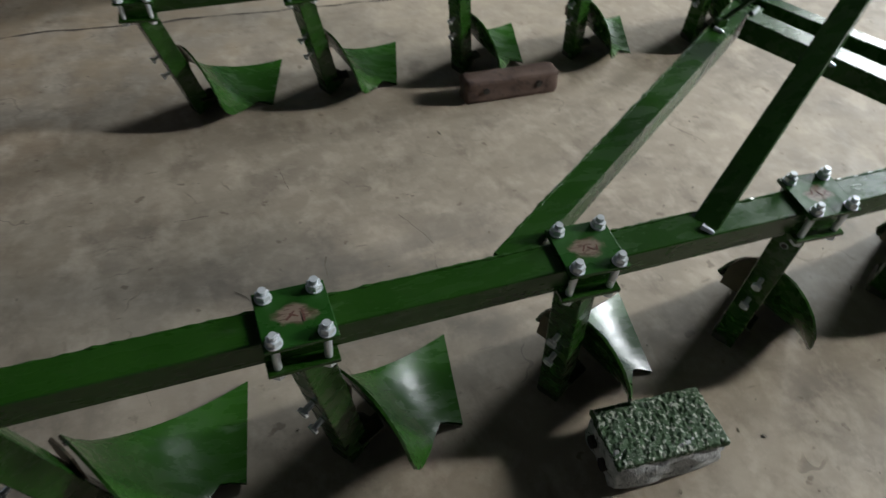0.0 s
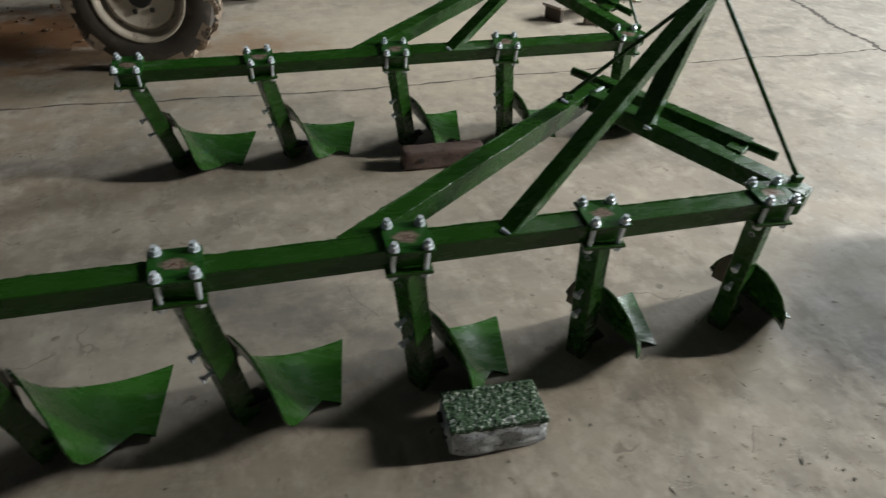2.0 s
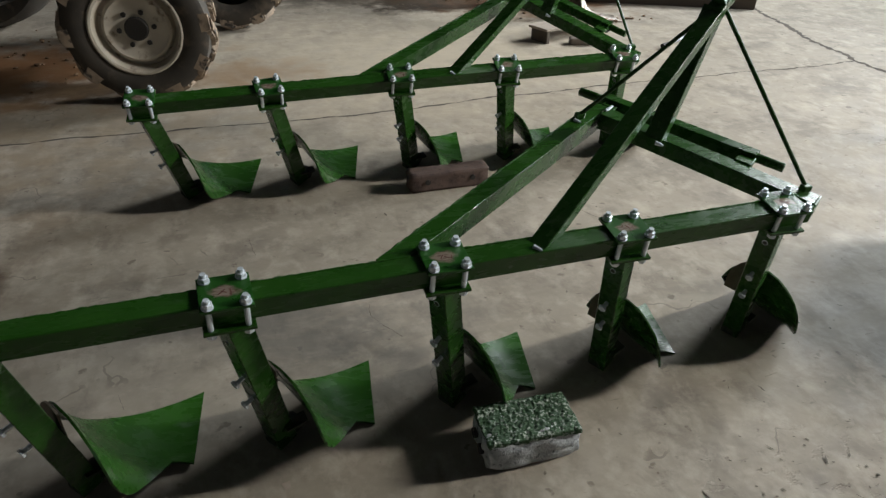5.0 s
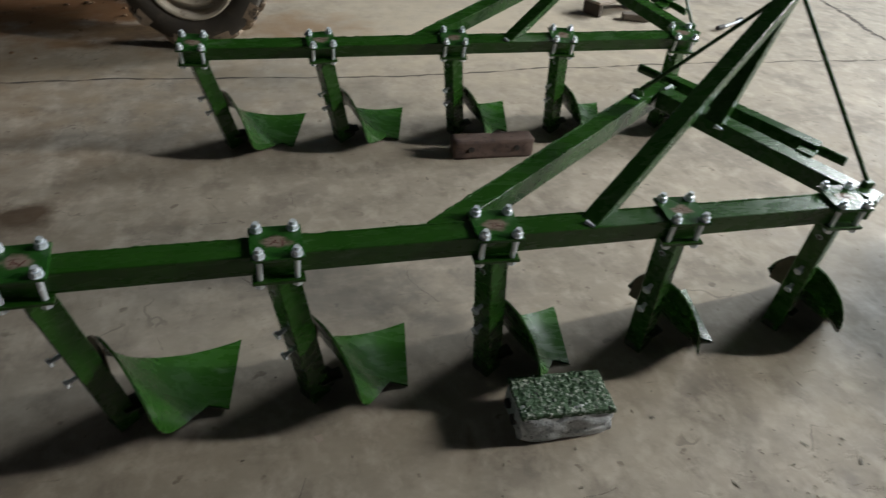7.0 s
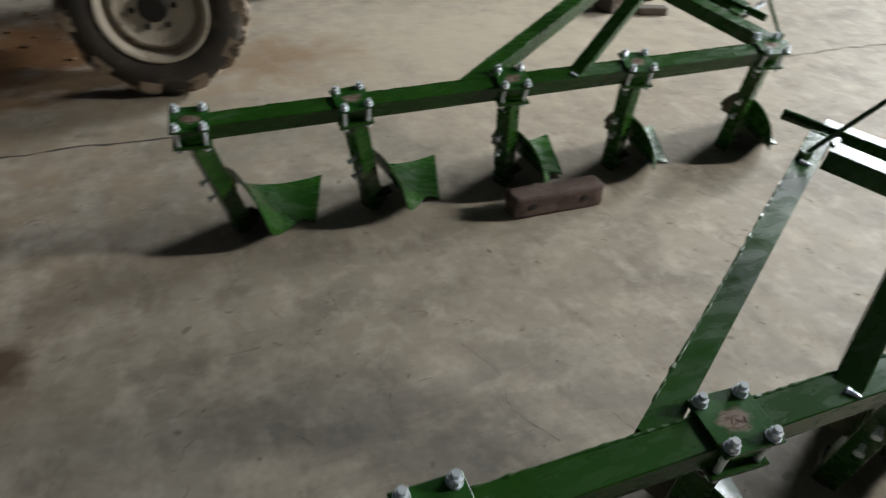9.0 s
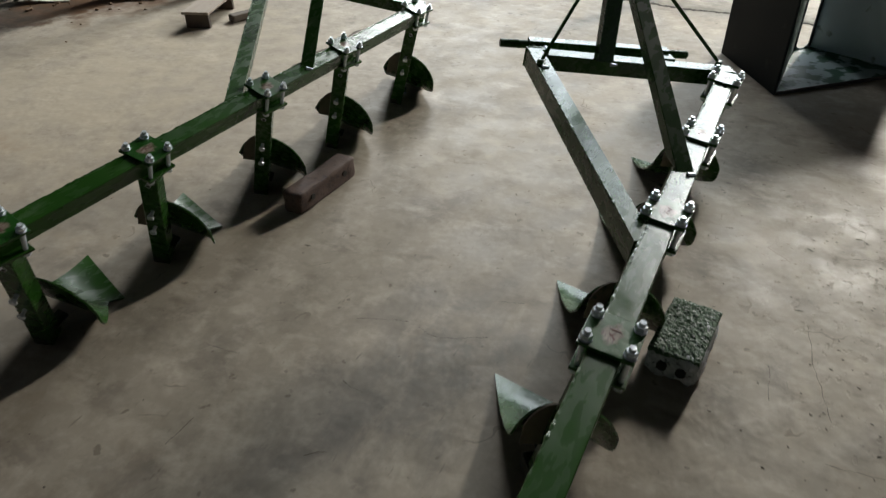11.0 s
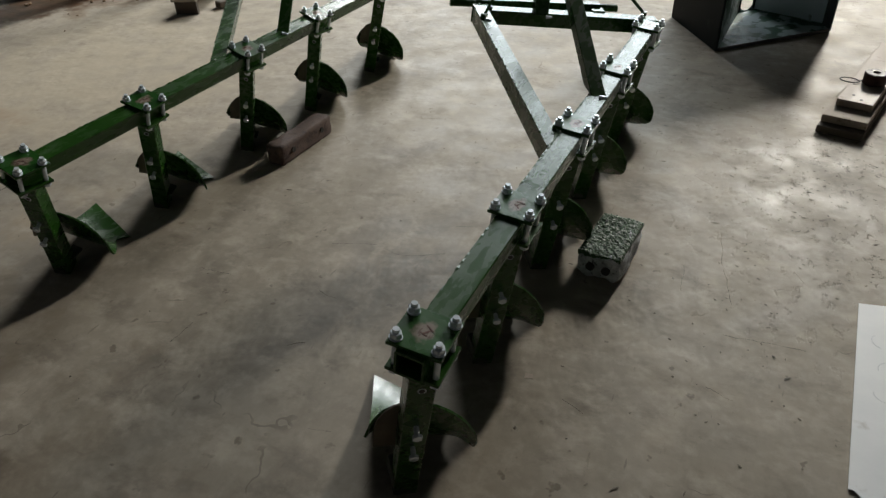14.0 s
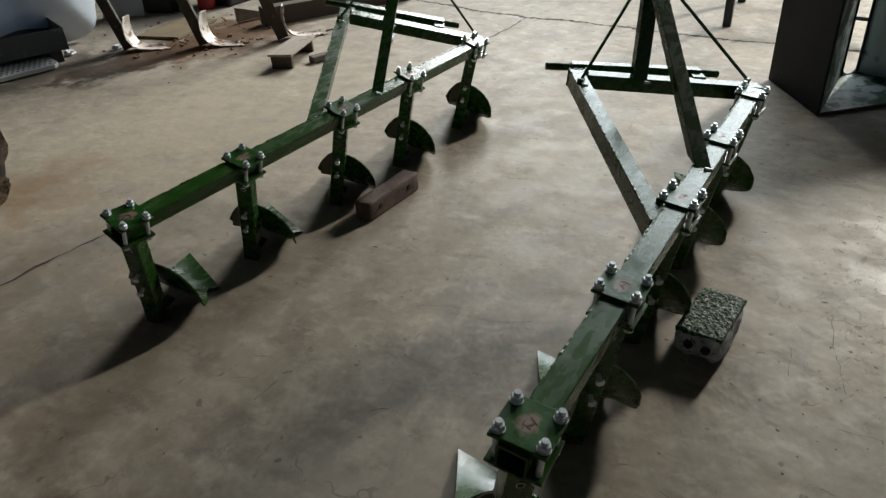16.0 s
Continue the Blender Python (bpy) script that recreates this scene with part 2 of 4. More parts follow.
    flaky = noisy(n, l, 5, 3, 0.5, lo=0.34, hi=0.66, stretch=(1, 1.4, 1), warp=0.15)
    patchy = n.new("ShaderNodeMath")
    patchy.operation = "MULTIPLY"
    l.new(flaky, patchy.inputs[0])
    l.new(noisy(n, l, 1.7, 4, 0.6, lo=0.36, hi=0.62, turn=40), patchy.inputs[1])
    second = bumped(n, l, b, patchy.outputs[0], 0.30, 0.013, first)
    ridge = noisy(n, l, 2.6, 2, 0.45, lo=0.3, hi=0.7, stretch=(0.4, 1.7, 1), warp=0.3, turn=-35)
    lifted = bumped(n, l, b, ridge, 0.22, 0.012, second)
    third = bumped(n, l, b, scaled(pitted.outputs[0], -1.0), 0.5, 0.004, lifted)
    bumped(n, l, b, noisy(n, l, 60, 4, 0.6, lo=0.2, hi=0.8), 0.06, 0.002, third)
    return m


GREEN = green_paint()
PLATE = clamp_paint()
FLOOR = concrete_floor()
ZINC = surface("zinc_plated_steel", (0.62, 0.67, 0.72), (0.78, 0.82, 0.86), 40, (0.16, 0.3), 0.35, 0.1)
DARKSTEEL = surface("dark_rolled_steel", (0.03, 0.032, 0.034), (0.055, 0.055, 0.055), 9, (0.4, 0.6), 0.4, 0.2)
RUST = surface("rusty_steel", (0.10, 0.055, 0.035), (0.19, 0.11, 0.07), 14, (0.6, 0.85), 0.2, 0.5, speck=(0.05, 0.03, 0.022), speck_scale=30)
BLOCKRUST = surface("brown_block_face", (0.068, 0.041, 0.033), (0.115, 0.076, 0.06), 16, (0.7, 0.9), 0.0, 0.6, speck=(0.05, 0.03, 0.026), speck_scale=40, speck_at=(0.55, 0.68))
STONE = surface("cast_concrete_block", (0.28, 0.295, 0.305), (0.56, 0.58, 0.59), 45, (0.75, 0.95), 0.0, 1.0, grain=160, speck=(0.14, 0.145, 0.15), speck_scale=75, speck_at=(0.57, 0.67))
STONEGREEN = surface("overspray_green_concrete", (0.014, 0.045, 0.014), (0.03, 0.075, 0.026), 40, (0.6, 0.85), 0.0, 1.0, grain=150, speck=(0.27, 0.31, 0.26), speck_scale=95, speck_at=(0.545, 0.60))
BARE = surface("scoured_bare_steel", (0.62, 0.55, 0.48), (0.76, 0.69, 0.62), 8, (0.35, 0.55), 0.15, 0.15, speck=(0.25, 0.14, 0.08), speck_scale=16, speck_at=(0.54, 0.62))
RUBBER = surface("dusty_tyre_rubber", (0.038, 0.033, 0.027), (0.075, 0.062, 0.048), 8, (0.75, 0.95), 0.0, 0.3, speck=(0.14, 0.11, 0.08), speck_scale=10, speck_at=(0.55, 0.75))
LUGMUD = surface("tyre_tread_with_dried_mud", (0.19, 0.145, 0.105), (0.42, 0.32, 0.23), 12, (0.8, 0.95), 0.0, 0.5, speck=(0.05, 0.042, 0.035), speck_scale=22, speck_at=(0.52, 0.64))
RIM = surface("cream_rim_paint", (0.46, 0.41, 0.33), (0.60, 0.54, 0.45), 6, (0.45, 0.65), 0.0, 0.2, speck=(0.20, 0.14, 0.09), speck_scale=14, speck_at=(0.6, 0.72))
BLUE = surface("blue_tractor_enamel", (0.015, 0.09, 0.25), (0.03, 0.13, 0.31), 5, (0.3, 0.5), 0.0, 0.1, speck=(0.12, 0.1, 0.08), speck_scale=9)
BLACKIRON = surface("greasy_cast_iron", (0.015, 0.014, 0.013), (0.035, 0.03, 0.026), 10, (0.5, 0.8), 0.2, 0.4)
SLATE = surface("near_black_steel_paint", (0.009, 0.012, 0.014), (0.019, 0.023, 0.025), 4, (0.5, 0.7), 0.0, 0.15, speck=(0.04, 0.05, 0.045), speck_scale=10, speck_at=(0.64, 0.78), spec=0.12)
# blue-grey raised in tone to stand in for light missing inside the hopper
LIFTEDBLUE = surface("lightened_blue_grey_paint", (0.42, 0.52, 0.60), (0.50, 0.60, 0.68), 4, (0.4, 0.6), 0.0, 0.12, speck=(0.03, 0.035, 0.04), speck_scale=8, speck_at=(0.64, 0.75))
GREYSTEEL = surface("slate_painted_steel", (0.034, 0.042, 0.046), (0.062, 0.072, 0.076), 4, (0.4, 0.6), 0.1, 0.15, speck=(0.16, 0.17, 0.165), speck_scale=10, speck_at=(0.62, 0.75))
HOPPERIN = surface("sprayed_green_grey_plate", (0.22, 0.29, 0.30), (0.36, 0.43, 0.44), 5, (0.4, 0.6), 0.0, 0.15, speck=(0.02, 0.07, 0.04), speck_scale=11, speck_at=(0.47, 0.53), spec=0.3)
GALV = surface("galvanised_sheet", (0.42, 0.45, 0.47), (0.58, 0.6, 0.61), 7, (0.35, 0.55), 0.5, 0.1)
WHITE = surface("white_sheet", (0.72, 0.73, 0.74), (0.82, 0.82, 0.82), 5, (0.45, 0.6), 0.0, 0.08, speck=(0.45, 0.42, 0.38), speck_scale=9, speck_at=(0.66, 0.8))
WOOD = surface("weathered_plank", (0.24, 0.19, 0.145), (0.40, 0.34, 0.28), 7, (0.6, 0.85), 0.0, 0.4, grain=60, stretch=(0.12, 1, 1), speck=(0.10, 0.07, 0.05), speck_scale=9)
TAPE = surface("red_brown_tape", (0.03, 0.012, 0.01), (0.055, 0.024, 0.02), 30, (0.45, 0.6), spec=0.25)
PALEWOOD = surface("pale_planed_plank", (0.30, 0.235, 0.19), (0.42, 0.345, 0.285), 7, (0.5, 0.75), 0.0, 0.3, grain=60, stretch=(0.12, 1, 1), speck=(0.22, 0.16, 0.11), speck_scale=9)
DARKWOOD = surface("dark_stained_wood", (0.05, 0.036, 0.026), (0.09, 0.066, 0.048), 7, (0.6, 0.85), 0.0, 0.4, grain=60, stretch=(0.12, 1, 1))
OLDIRON = surface("old_brown_iron", (0.045, 0.034, 0.022), (0.085, 0.065, 0.042), 12, (0.5, 0.75), 0.2, 0.4)
PALEHOOD = surface("pale_painted_sheet", (0.48, 0.52, 0.56), (0.60, 0.63, 0.66), 4, (0.3, 0.5), 0.0, 0.1, speck=(0.45, 0.46, 0.46), speck_scale=5, coat=0.4)
# iron darkened in colour to match the unlit backs of the boards
SHADEIRON = surface("dark_shade_toned_iron", (0.012, 0.02, 0.010), (0.028, 0.028, 0.018), 12, (0.5, 0.7), 0.0, 0.3, speck=(0.07, 0.045, 0.03), speck_scale=14)
BROWNPLATE = surface("bare_brown_plate", (0.10, 0.075, 0.05), (0.19, 0.15, 0.11), 14, (0.5, 0.7), 0.1, 0.3, speck=(0.03, 0.05, 0.025), speck_scale=18)
OLDPLANK = surface("old_dark_plank", (0.075, 0.06, 0.046), (0.15, 0.12, 0.092), 7, (0.6, 0.85), 0.0, 0.5, grain=60, stretch=(0.12, 1, 1))
CHALK = surface("dark_red_chalk", (0.075, 0.022, 0.018), (0.14, 0.07, 0.05), 120, (0.7, 0.9))
PENCIL = surface("pencil_grey", (0.50, 0.51, 0.53), (0.60, 0.61, 0.63), 60, (0.5, 0.7))
BOARD = surface("brown_fibreboard", (0.13, 0.095, 0.05), (0.22, 0.165, 0.095), 6, (0.7, 0.9), 0.0, 0.3)
SOIL = surface("dry_soil", (0.13, 0.075, 0.04), (0.24, 0.15, 0.085), 20, (0.85, 1.0), 0.0, 0.8)
WALLPAINT = surface("limewashed_wall", (0.10, 0.09, 0.08), (0.15, 0.14, 0.12), 1.2, (0.8, 0.95), 0.0, 0.3)
ROOFING = surface("corrugated_roof_sheet", (0.06, 0.065, 0.07), (0.1, 0.1, 0.1), 2, (0.5, 0.7), 0.3, 0.1)
REDPAINT = surface("red_plastic", (0.35, 0.02, 0.02), (0.45, 0.035, 0.03), 9, (0.4, 0.6))
CRACK = surface("crack_filled_with_dirt", (0.045, 0.037, 0.03), (0.115, 0.092, 0.07), 30, (0.9, 1.0))
CHIP = surface("dark_shavings", (0.07, 0.056, 0.042), (0.26, 0.22, 0.17), 40, (0.7, 0.9))
CLOTH = surface("black_plastic", (0.012, 0.012, 0.013), (0.03, 0.03, 0.03), 9, (0.4, 0.7))


# ---- mesh helpers ----
def finish(ob, bm, material, smooth=False):
    bmesh.ops.recalc_face_normals(bm, faces=bm.faces)
    bm.to_mesh(ob.data)
    bm.free()
    ob.data.materials.append(material)
    if smooth:
        for p in ob.data.polygons:
            p.use_smooth = True
        ob.data.set_sharp_from_angle(angle=radians(38))
    return ob


def thing(name, m, label, category, group="", kind=""):
    ob = new(name)
    ob.empty_display_size = 0.05
    ob.matrix_world = m
    return tagged(ob, label, category, group, kind)


def part(name, bm, material, parent, label="", smooth=False, at=None):
    ob = finish(new(name, bpy.data.meshes.new(name)), bm, material, smooth)
    ob.parent = parent
    if at is not None:
        ob.matrix_basis = at
    return tagged(ob, label)


def solo(name, bm, material, m, label, category, group="", kind="", smooth=False):
    ob = finish(new(name, bpy.data.meshes.new(name)), bm, material, smooth)
    ob.matrix_world = m
    return tagged(ob, label, category, group, kind)


def box(sx, sy, sz, at=(0, 0, 0), bevel=0.0, turn=None, bm=None, segments=2):
    """A box centred at a place, its edges rounded by bevel."""
    own = bmesh.new()
    bmesh.ops.create_cube(own, size=1.0)
    bmesh.ops.scale(own, vec=(sx, sy, sz), verts=own.verts)
    if bevel:
        bmesh.ops.bevel(own, geom=own.edges[:], offset=bevel, segments=segments, affect="EDGES", profile=0.5)
    m = Matrix.Translation(at) @ (turn.to_4x4() if turn else Matrix())
    bmesh.ops.transform(own, matrix=m, verts=own.verts)
    return joined(bm, own)


def joined(bm, own):
    if bm is None:
        return own
    tmp = bpy.data.meshes.new("tmp")
    own.to_mesh(tmp)
    own.free()
    bm.from_mesh(tmp)
    bpy.data.meshes.remove(tmp)
    return bm


def rod(a, b, r, sides=12, bm=None, r2=None, bevel=0.0):
    a, b = Vector(a), Vector(b)
    own = bmesh.new()
    bmesh.ops.create_cone(own, cap_ends=True, segments=sides, radius1=r, radius2=r if r2 is None else r2, depth=(b - a).length)
    if bevel:
        rims = [e for e in own.edges if abs(e.verts[0].co.z - e.verts[1].co.z) < 1e-6]
        bmesh.ops.bevel(own, geom=rims, offset=bevel, segments=1, affect="EDGES")
    q = (b - a).to_track_quat("Z", "Y").to_matrix().to_4x4()
    bmesh.ops.transform(own, matrix=Matrix.Translation((a + b) / 2) @ q, verts=own.verts)
    return joined(bm, own)


def bar(a, b, w, h, bevel=0.003, up=(0, 0, 1), bm=None):
    """A bar of w by h from a to b; h lies along up."""
    a, b = Vector(a), Vector(b)
    d = (b - a).normalized()
    side = d.cross(Vector(up)).normalized()
    top = side.cross(d)
    turn = Matrix((d, side, top)).transposed()
    return box((b - a).length, w, h, (a + b) / 2, bevel, turn, bm)


def tube(a, b, w, h, wall=0.005, up=(0, 0, 1), bevel=0.0028):
    """A hollow rectangular tube from a to b."""
    a, b = Vector(a), Vector(b)
    d = (b - a).normalized()
    side = d.cross(Vector(up)).normalized()
    top = side.cross(d)
    bm = bmesh.new()
    rings = []
    c = bevel * 0.7
    for inset in (0.0, wall):
        hw, hh = w / 2 - inset, h / 2 - inset
        sec = [(hw - c, hh), (-hw + c, hh), (-hw, hh - c), (-hw, -hh + c), (-hw + c, -hh), (hw - c, -hh), (hw, -hh + c), (hw, hh - c)]
        for end in (a, b):
            rings.append([bm.verts.new(end + side * s + top * t) for s, t in sec])
    n = 8
    for k in range(n):
        j = (k + 1) % n
        bm.faces.new((rings[0][k], rings[0][j], rings[1][j], rings[1][k]))
        bm.faces.new((rings[2][k], rings[3][k], rings[3][j], rings[2][j]))
        bm.faces.new((rings[0][k], rings[2][k], rings[2][j], rings[0][j]))
        bm.faces.new((rings[1][k], rings[1][j], rings[3][j], rings[3][k]))
    return bm


def bead(a, b, r, step=0.009, jitter=0.5, seed=1):
    """A weld bead: a lumpy half-round line from a to b."""
    rnd = random.Random(seed)
    a, b = Vector(a), Vector(b)
    d = (b - a).normalized()
    s = d.cross(Vector((0, 0, 1)))
    s = s.normalized() if s.length > 0.1 else Vector((1, 0, 0))
    t = s.cross(d)
    count = max(2, int((b - a).length / step))
    bm = bmesh.new()
    last = None
    for i in range(count + 1):
        c = a + (b - a) * i / count
        rr = r * (1 + jitter * rnd.uniform(-0.8, 1.2) * (0.3 if i % 2 else 1))
        ring = [bm.verts.new(c + (s * math.cos(k * math.pi / 3) + t * math.sin(k * math.pi / 3)) * rr) for k in range(6)]
        if last:
            for k in range(6):
                bm.faces.new((last[k], last[(k + 1) % 6], ring[(k + 1) % 6], ring[k]))
        last = ring
    return bm


def solid_sheet(grid, thick):
    """A closed sheet of some thickness from a grid of points."""
    nu, nv = len(grid), len(grid[0])
    normals = [[None] * nv for _ in range(nu)]
    for i in range(nu):
        for j in range(nv):
            du = grid[min(i + 1, nu - 1)][j] - grid[max(i - 1, 0)][j]
            dv = grid[i][min(j + 1, nv - 1)] - grid[i][max(j - 1, 0)]
            normals[i][j] = du.cross(dv).normalized()
    bm = bmesh.new()
    front = [[bm.verts.new(grid[i][j] + normals[i][j] * thick / 2) for j in range(nv)] for i in range(nu)]
    back = [[bm.verts.new(grid[i][j] - normals[i][j] * thick / 2) for j in range(nv)] for i in range(nu)]
    for i in range(nu - 1):
        for j in range(nv - 1):
            bm.faces.new((front[i][j], front[i + 1][j], front[i + 1][j + 1], front[i][j + 1]))
            bm.faces.new((back[i][j], back[i][j + 1], back[i + 1][j + 1], back[i + 1][j]))
    for i in range(nu - 1):
        for j in (0, nv - 1):
            bm.faces.new((front[i][j], back[i][j], back[i + 1][j], front[i + 1][j]))
    for j in range(nv - 1):
        for i in (0, nu - 1):
            bm.faces.new((front[i][j], front[i][j + 1], back[i][j + 1], back[i][j]))
    return bm


def prism(outline, z0, z1, bm=None):
    """A flat plate with an outline, from z0 to z1."""
    own = bmesh.new()
    lo = [own.verts.new((x, y, z0)) for x, y in outline]
    hi = [own.verts.new((x, y, z1)) for x, y in outline]
    own.faces.new(lo[::-1])
    own.faces.new(hi)
    for i in range(len(outline)):
        j = (i + 1) % len(outline)
        own.faces.new((lo[i], lo[j], hi[j], hi[i]))
    return joined(bm, own)


def lathe(profile, sides=32, axis="Y"):
    """A body of revolution from (radius, along) pairs."""
    bm = bmesh.new()
    rings = []
    for r, y in profile:
        rings.append([bm.verts.new((r * math.cos(2 * math.pi * k / sides), y, r * math.sin(2 * math.pi * k / sides))) for k in range(sides)])
    for a, b in zip(rings, rings[1:]):
        for k in range(sides):
            bm.faces.new((a[k], a[(k + 1) % sides], b[(k + 1) % sides], b[k]))
    return bm


def straight(pairs, x):
    """A broken line through (x, y) pairs."""
    for (x0, y0), (x1, y1) in zip(pairs, pairs[1:]):
        if x <= x1:
            return y0 + (y1 - y0) * (x - x0) / (x1 - x0)
    return pairs[-1][1]


# ---- the hall ----
bm = bmesh.new()
bmesh.ops.create_grid(bm, x_segments=60, y_segments=60, size=12)
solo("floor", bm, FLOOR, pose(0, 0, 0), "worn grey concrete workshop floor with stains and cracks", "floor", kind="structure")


def wall_with_opening(name, length, height, holes, m):
    """A wall of 0.24 m along x, with rectangular holes (x0, x1, z0, z1)."""
    bm = None
    xs = sorted({0, length, *[h[0] for h in holes], *[h[1] for h in holes]})
    for x0, x1 in zip(xs, xs[1:]):
        zs = [(0, height)]
        for h in holes:
            if h[0] <= x0 and x1 <= h[1]:
                zs = [(0, h[2]), (h[3], height)]
        for z0, z1 in zs:
            if z1 - z0 > 0.01:
                bm = box(x1 - x0, 0.24, z1 - z0, ((x0 + x1) / 2, 0, (z0 + z1) / 2), bm=bm)
    bmesh.ops.remove_doubles(bm, verts=bm.verts, dist=1e-4)
    return solo(name, bm, WALLPAINT, m, "plain limewashed masonry workshop wall", "wall", kind="structure")


wall_with_opening("wall_east", 18, 8.4, [(4.6, 17.2, 0, 7.7)], pose(9.2, -9.0, 0, 0, 0, 90))
# west and south openings are unseen, added to go with the fill lamps
wall_with_opening("wall_west", 18, 8.4, [(14.0, 17.0, 3.3, 5.7)], pose(-8.0, -9.0, 0, 0, 0, 90))
wall_with_opening("wall_north", 17.44, 8.4, [], pose(-8.12, 9.12, 0))
wall_with_opening("wall_south", 17.44, 8.4, [(3.2, 7.0, 1.6, 4.4)], pose(-8.12, -9.12, 0))
solo("ceiling", box(17.6, 18.6, 0.12, (0.6, 0, 8.47)), ROOFING, pose(0, 0, 0), "grey metal sheet workshop ceiling", "ceiling", kind="structure")

# ---- the ploughs ----
AHEAD = Vector((0.847, 0.532, 0))
ACROSS = Vector((0.532, -0.847, 0))
UP = Vector((0, 0, 1))
TUBE, DEEP = 0.060, 0.054


def mouldboard_grid(trz, nu=22, nv=14):
    """A bent plate from the cutting edge on the floor up to an arched rear edge, notched on the wing side."""
    arc = ((-0.096, -0.425), (-0.082, -0.375), (-0.058, -0.335), (-0.025, -0.315), (0.02, -0.312), (0.06, -0.322), (0.098, -0.346), (0.132, -0.380), (0.16, -0.425), (0.176, -0.478))
    grid = []
    for i in range(nu):
        u = i / (nu - 1)
        row = []
        for j in range(nv):
            v = j / (nv - 1)
            uu = u * straight(((0, 1.0), (0.22, 0.78), (0.55, 0.93), (0.74, 0.985), (0.86, 0.985), (0.94, 0.96), (1, 0.91)), v)
            r1, z1 = along(arc, uu)
            low = Vector((0.495 - 0.185 * uu, -0.04 + 0.196 * uu, -0.632 + 0.034 * uu))
            high = Vector((0.118 - 0.016 * uu, r1, z1))
            bend = Vector((0.245 - 0.07 * math.sin(math.pi * min(1, uu * 1.25) / 1.25) - 0.04 * uu, 0.45 * low.y + 0.55 * r1, -0.585 - 0.02 * math.sin(math.pi * uu) + 0.02 * uu))
            p = low * (1 - v) ** 2 + bend * 2 * v * (1 - v) + high * v * v
            row.append(trz(p.x, p.y, p.z))
        grid.append(row)
    return grid


def along(points, f):
    """A place on a broken line, by the share of its points passed."""
    k = min(int(f * (len(points) - 1)), len(points) - 2)
    g = f * (len(points) - 1) - k
    return tuple(a + (b - a) * g for a, b in zip(points[k], points[k + 1]))


def hex_bolt(a, b, r, head, h):
    """A shank from a to b with a hex head of across-corners radius head at b."""
    a, b = Vector(a), Vector(b)
    d = (b - a).normalized()
    bm = rod(a, b, r, 10)
    rod(b - d * h * 0.25, b + d * h * 0.75, head, 6, bm, bevel=head * 0.12)
    return bm


def plough_body(root, base, paint, board_paint, yaw=0.0, deep=1.0):
    """Shank, mouldboard and small iron under one clamp whose beam top is at base."""
    base = Vector(base)
    turn = Matrix.Rotation(radians(yaw), 3, "Z")
    TRAVEL, ASIDE = turn @ AHEAD, turn @ ACROSS

    def trz(t, r, z):
        return TRAVEL * t + ASIDE * r + UP * (z * deep)

    top, foot = base + trz(0.006, 0, -0.072), base + trz(0.110, 0, -0.596)
    shank = part("shank", tube(top, foot, 0.056, 0.060, 0.005, up=TRAVEL), paint, root, "dark green drilled steel tube shank")
    axis = (foot - top).normalized()
    back = axis.cross(ASIDE).normalized()
    if back.dot(TRAVEL) > 0:
        back = -back
    c = top + (foot - top) * 0.11
    part("hole_rim", rod(c + back * 0.028, c + back * 0.0308, 0.0088, 14), ZINC, shank, "bright filed rim of the hole")
    # a near-black disc gives the shade inside the hole
    part("bolt_hole", rod(c + back * 0.028, c + back * 0.0315, 0.0066, 12), BLACKIRON, shank, "dark disc standing in for an open bolt hole")
    for f in (0.375, 0.545):
        c = top + (foot - top) * f
        part("bolt", hex_bolt(c - back * 0.03, c + back * 0.052, 0.006, 0.0115, 0.009), ZINC, shank, "zinc-plated hex bolt")
    bm = solid_sheet(mouldboard_grid(trz), 0.006)
    bmesh.ops.translate(bm, vec=base, verts=bm.verts)
    board = part("mouldboard", bm, board_paint, root, "curved steel mouldboard with a notched share", True)
    # frog plate between shank and mouldboard, and the foot
    g = bmesh.new()
    pts = [trz(0.10, 0.0, -0.53), trz(0.10, 0.04, -0.53), trz(0.17, 0.04, -0.55), trz(0.19, 0.0, -0.56)]
    lo = [g.verts.new(base + p - UP * 0.004) for p in pts]
    hi = [g.verts.new(base + p + UP * 0.004) for p in pts]
    g.faces.new(lo[::-1])
    g.faces.new(hi)
    for i in range(4):
        g.faces.new((lo[i], lo[(i + 1) % 4], hi[(i + 1) % 4], hi[i]))
    part("frog_plate", g, SHADEIRON, root)
    # back wing that wraps from the nose of the share to the shank
    wing = []
    for r, top in ((-0.078, -0.372), (-0.07, -0.345), (-0.055, -0.320), (-0.036, -0.303), (-0.012, -0.298), (0.012, -0.31)):
        wing.append([base + trz(0.100, r, -0.435 + (top + 0.435) * j / 4) for j in range(5)])
    part("back_wing", solid_sheet(wing, 0.005), BROWNPLATE, root, "bare brown rounded back wing", True)
    part("landside", bar(base + trz(0.075, -0.005, -0.575), base + trz(0.175, -0.012, -0.588), 0.05, 0.05, 0.012), SHADEIRON, root, "dark landside foot")
    return shank


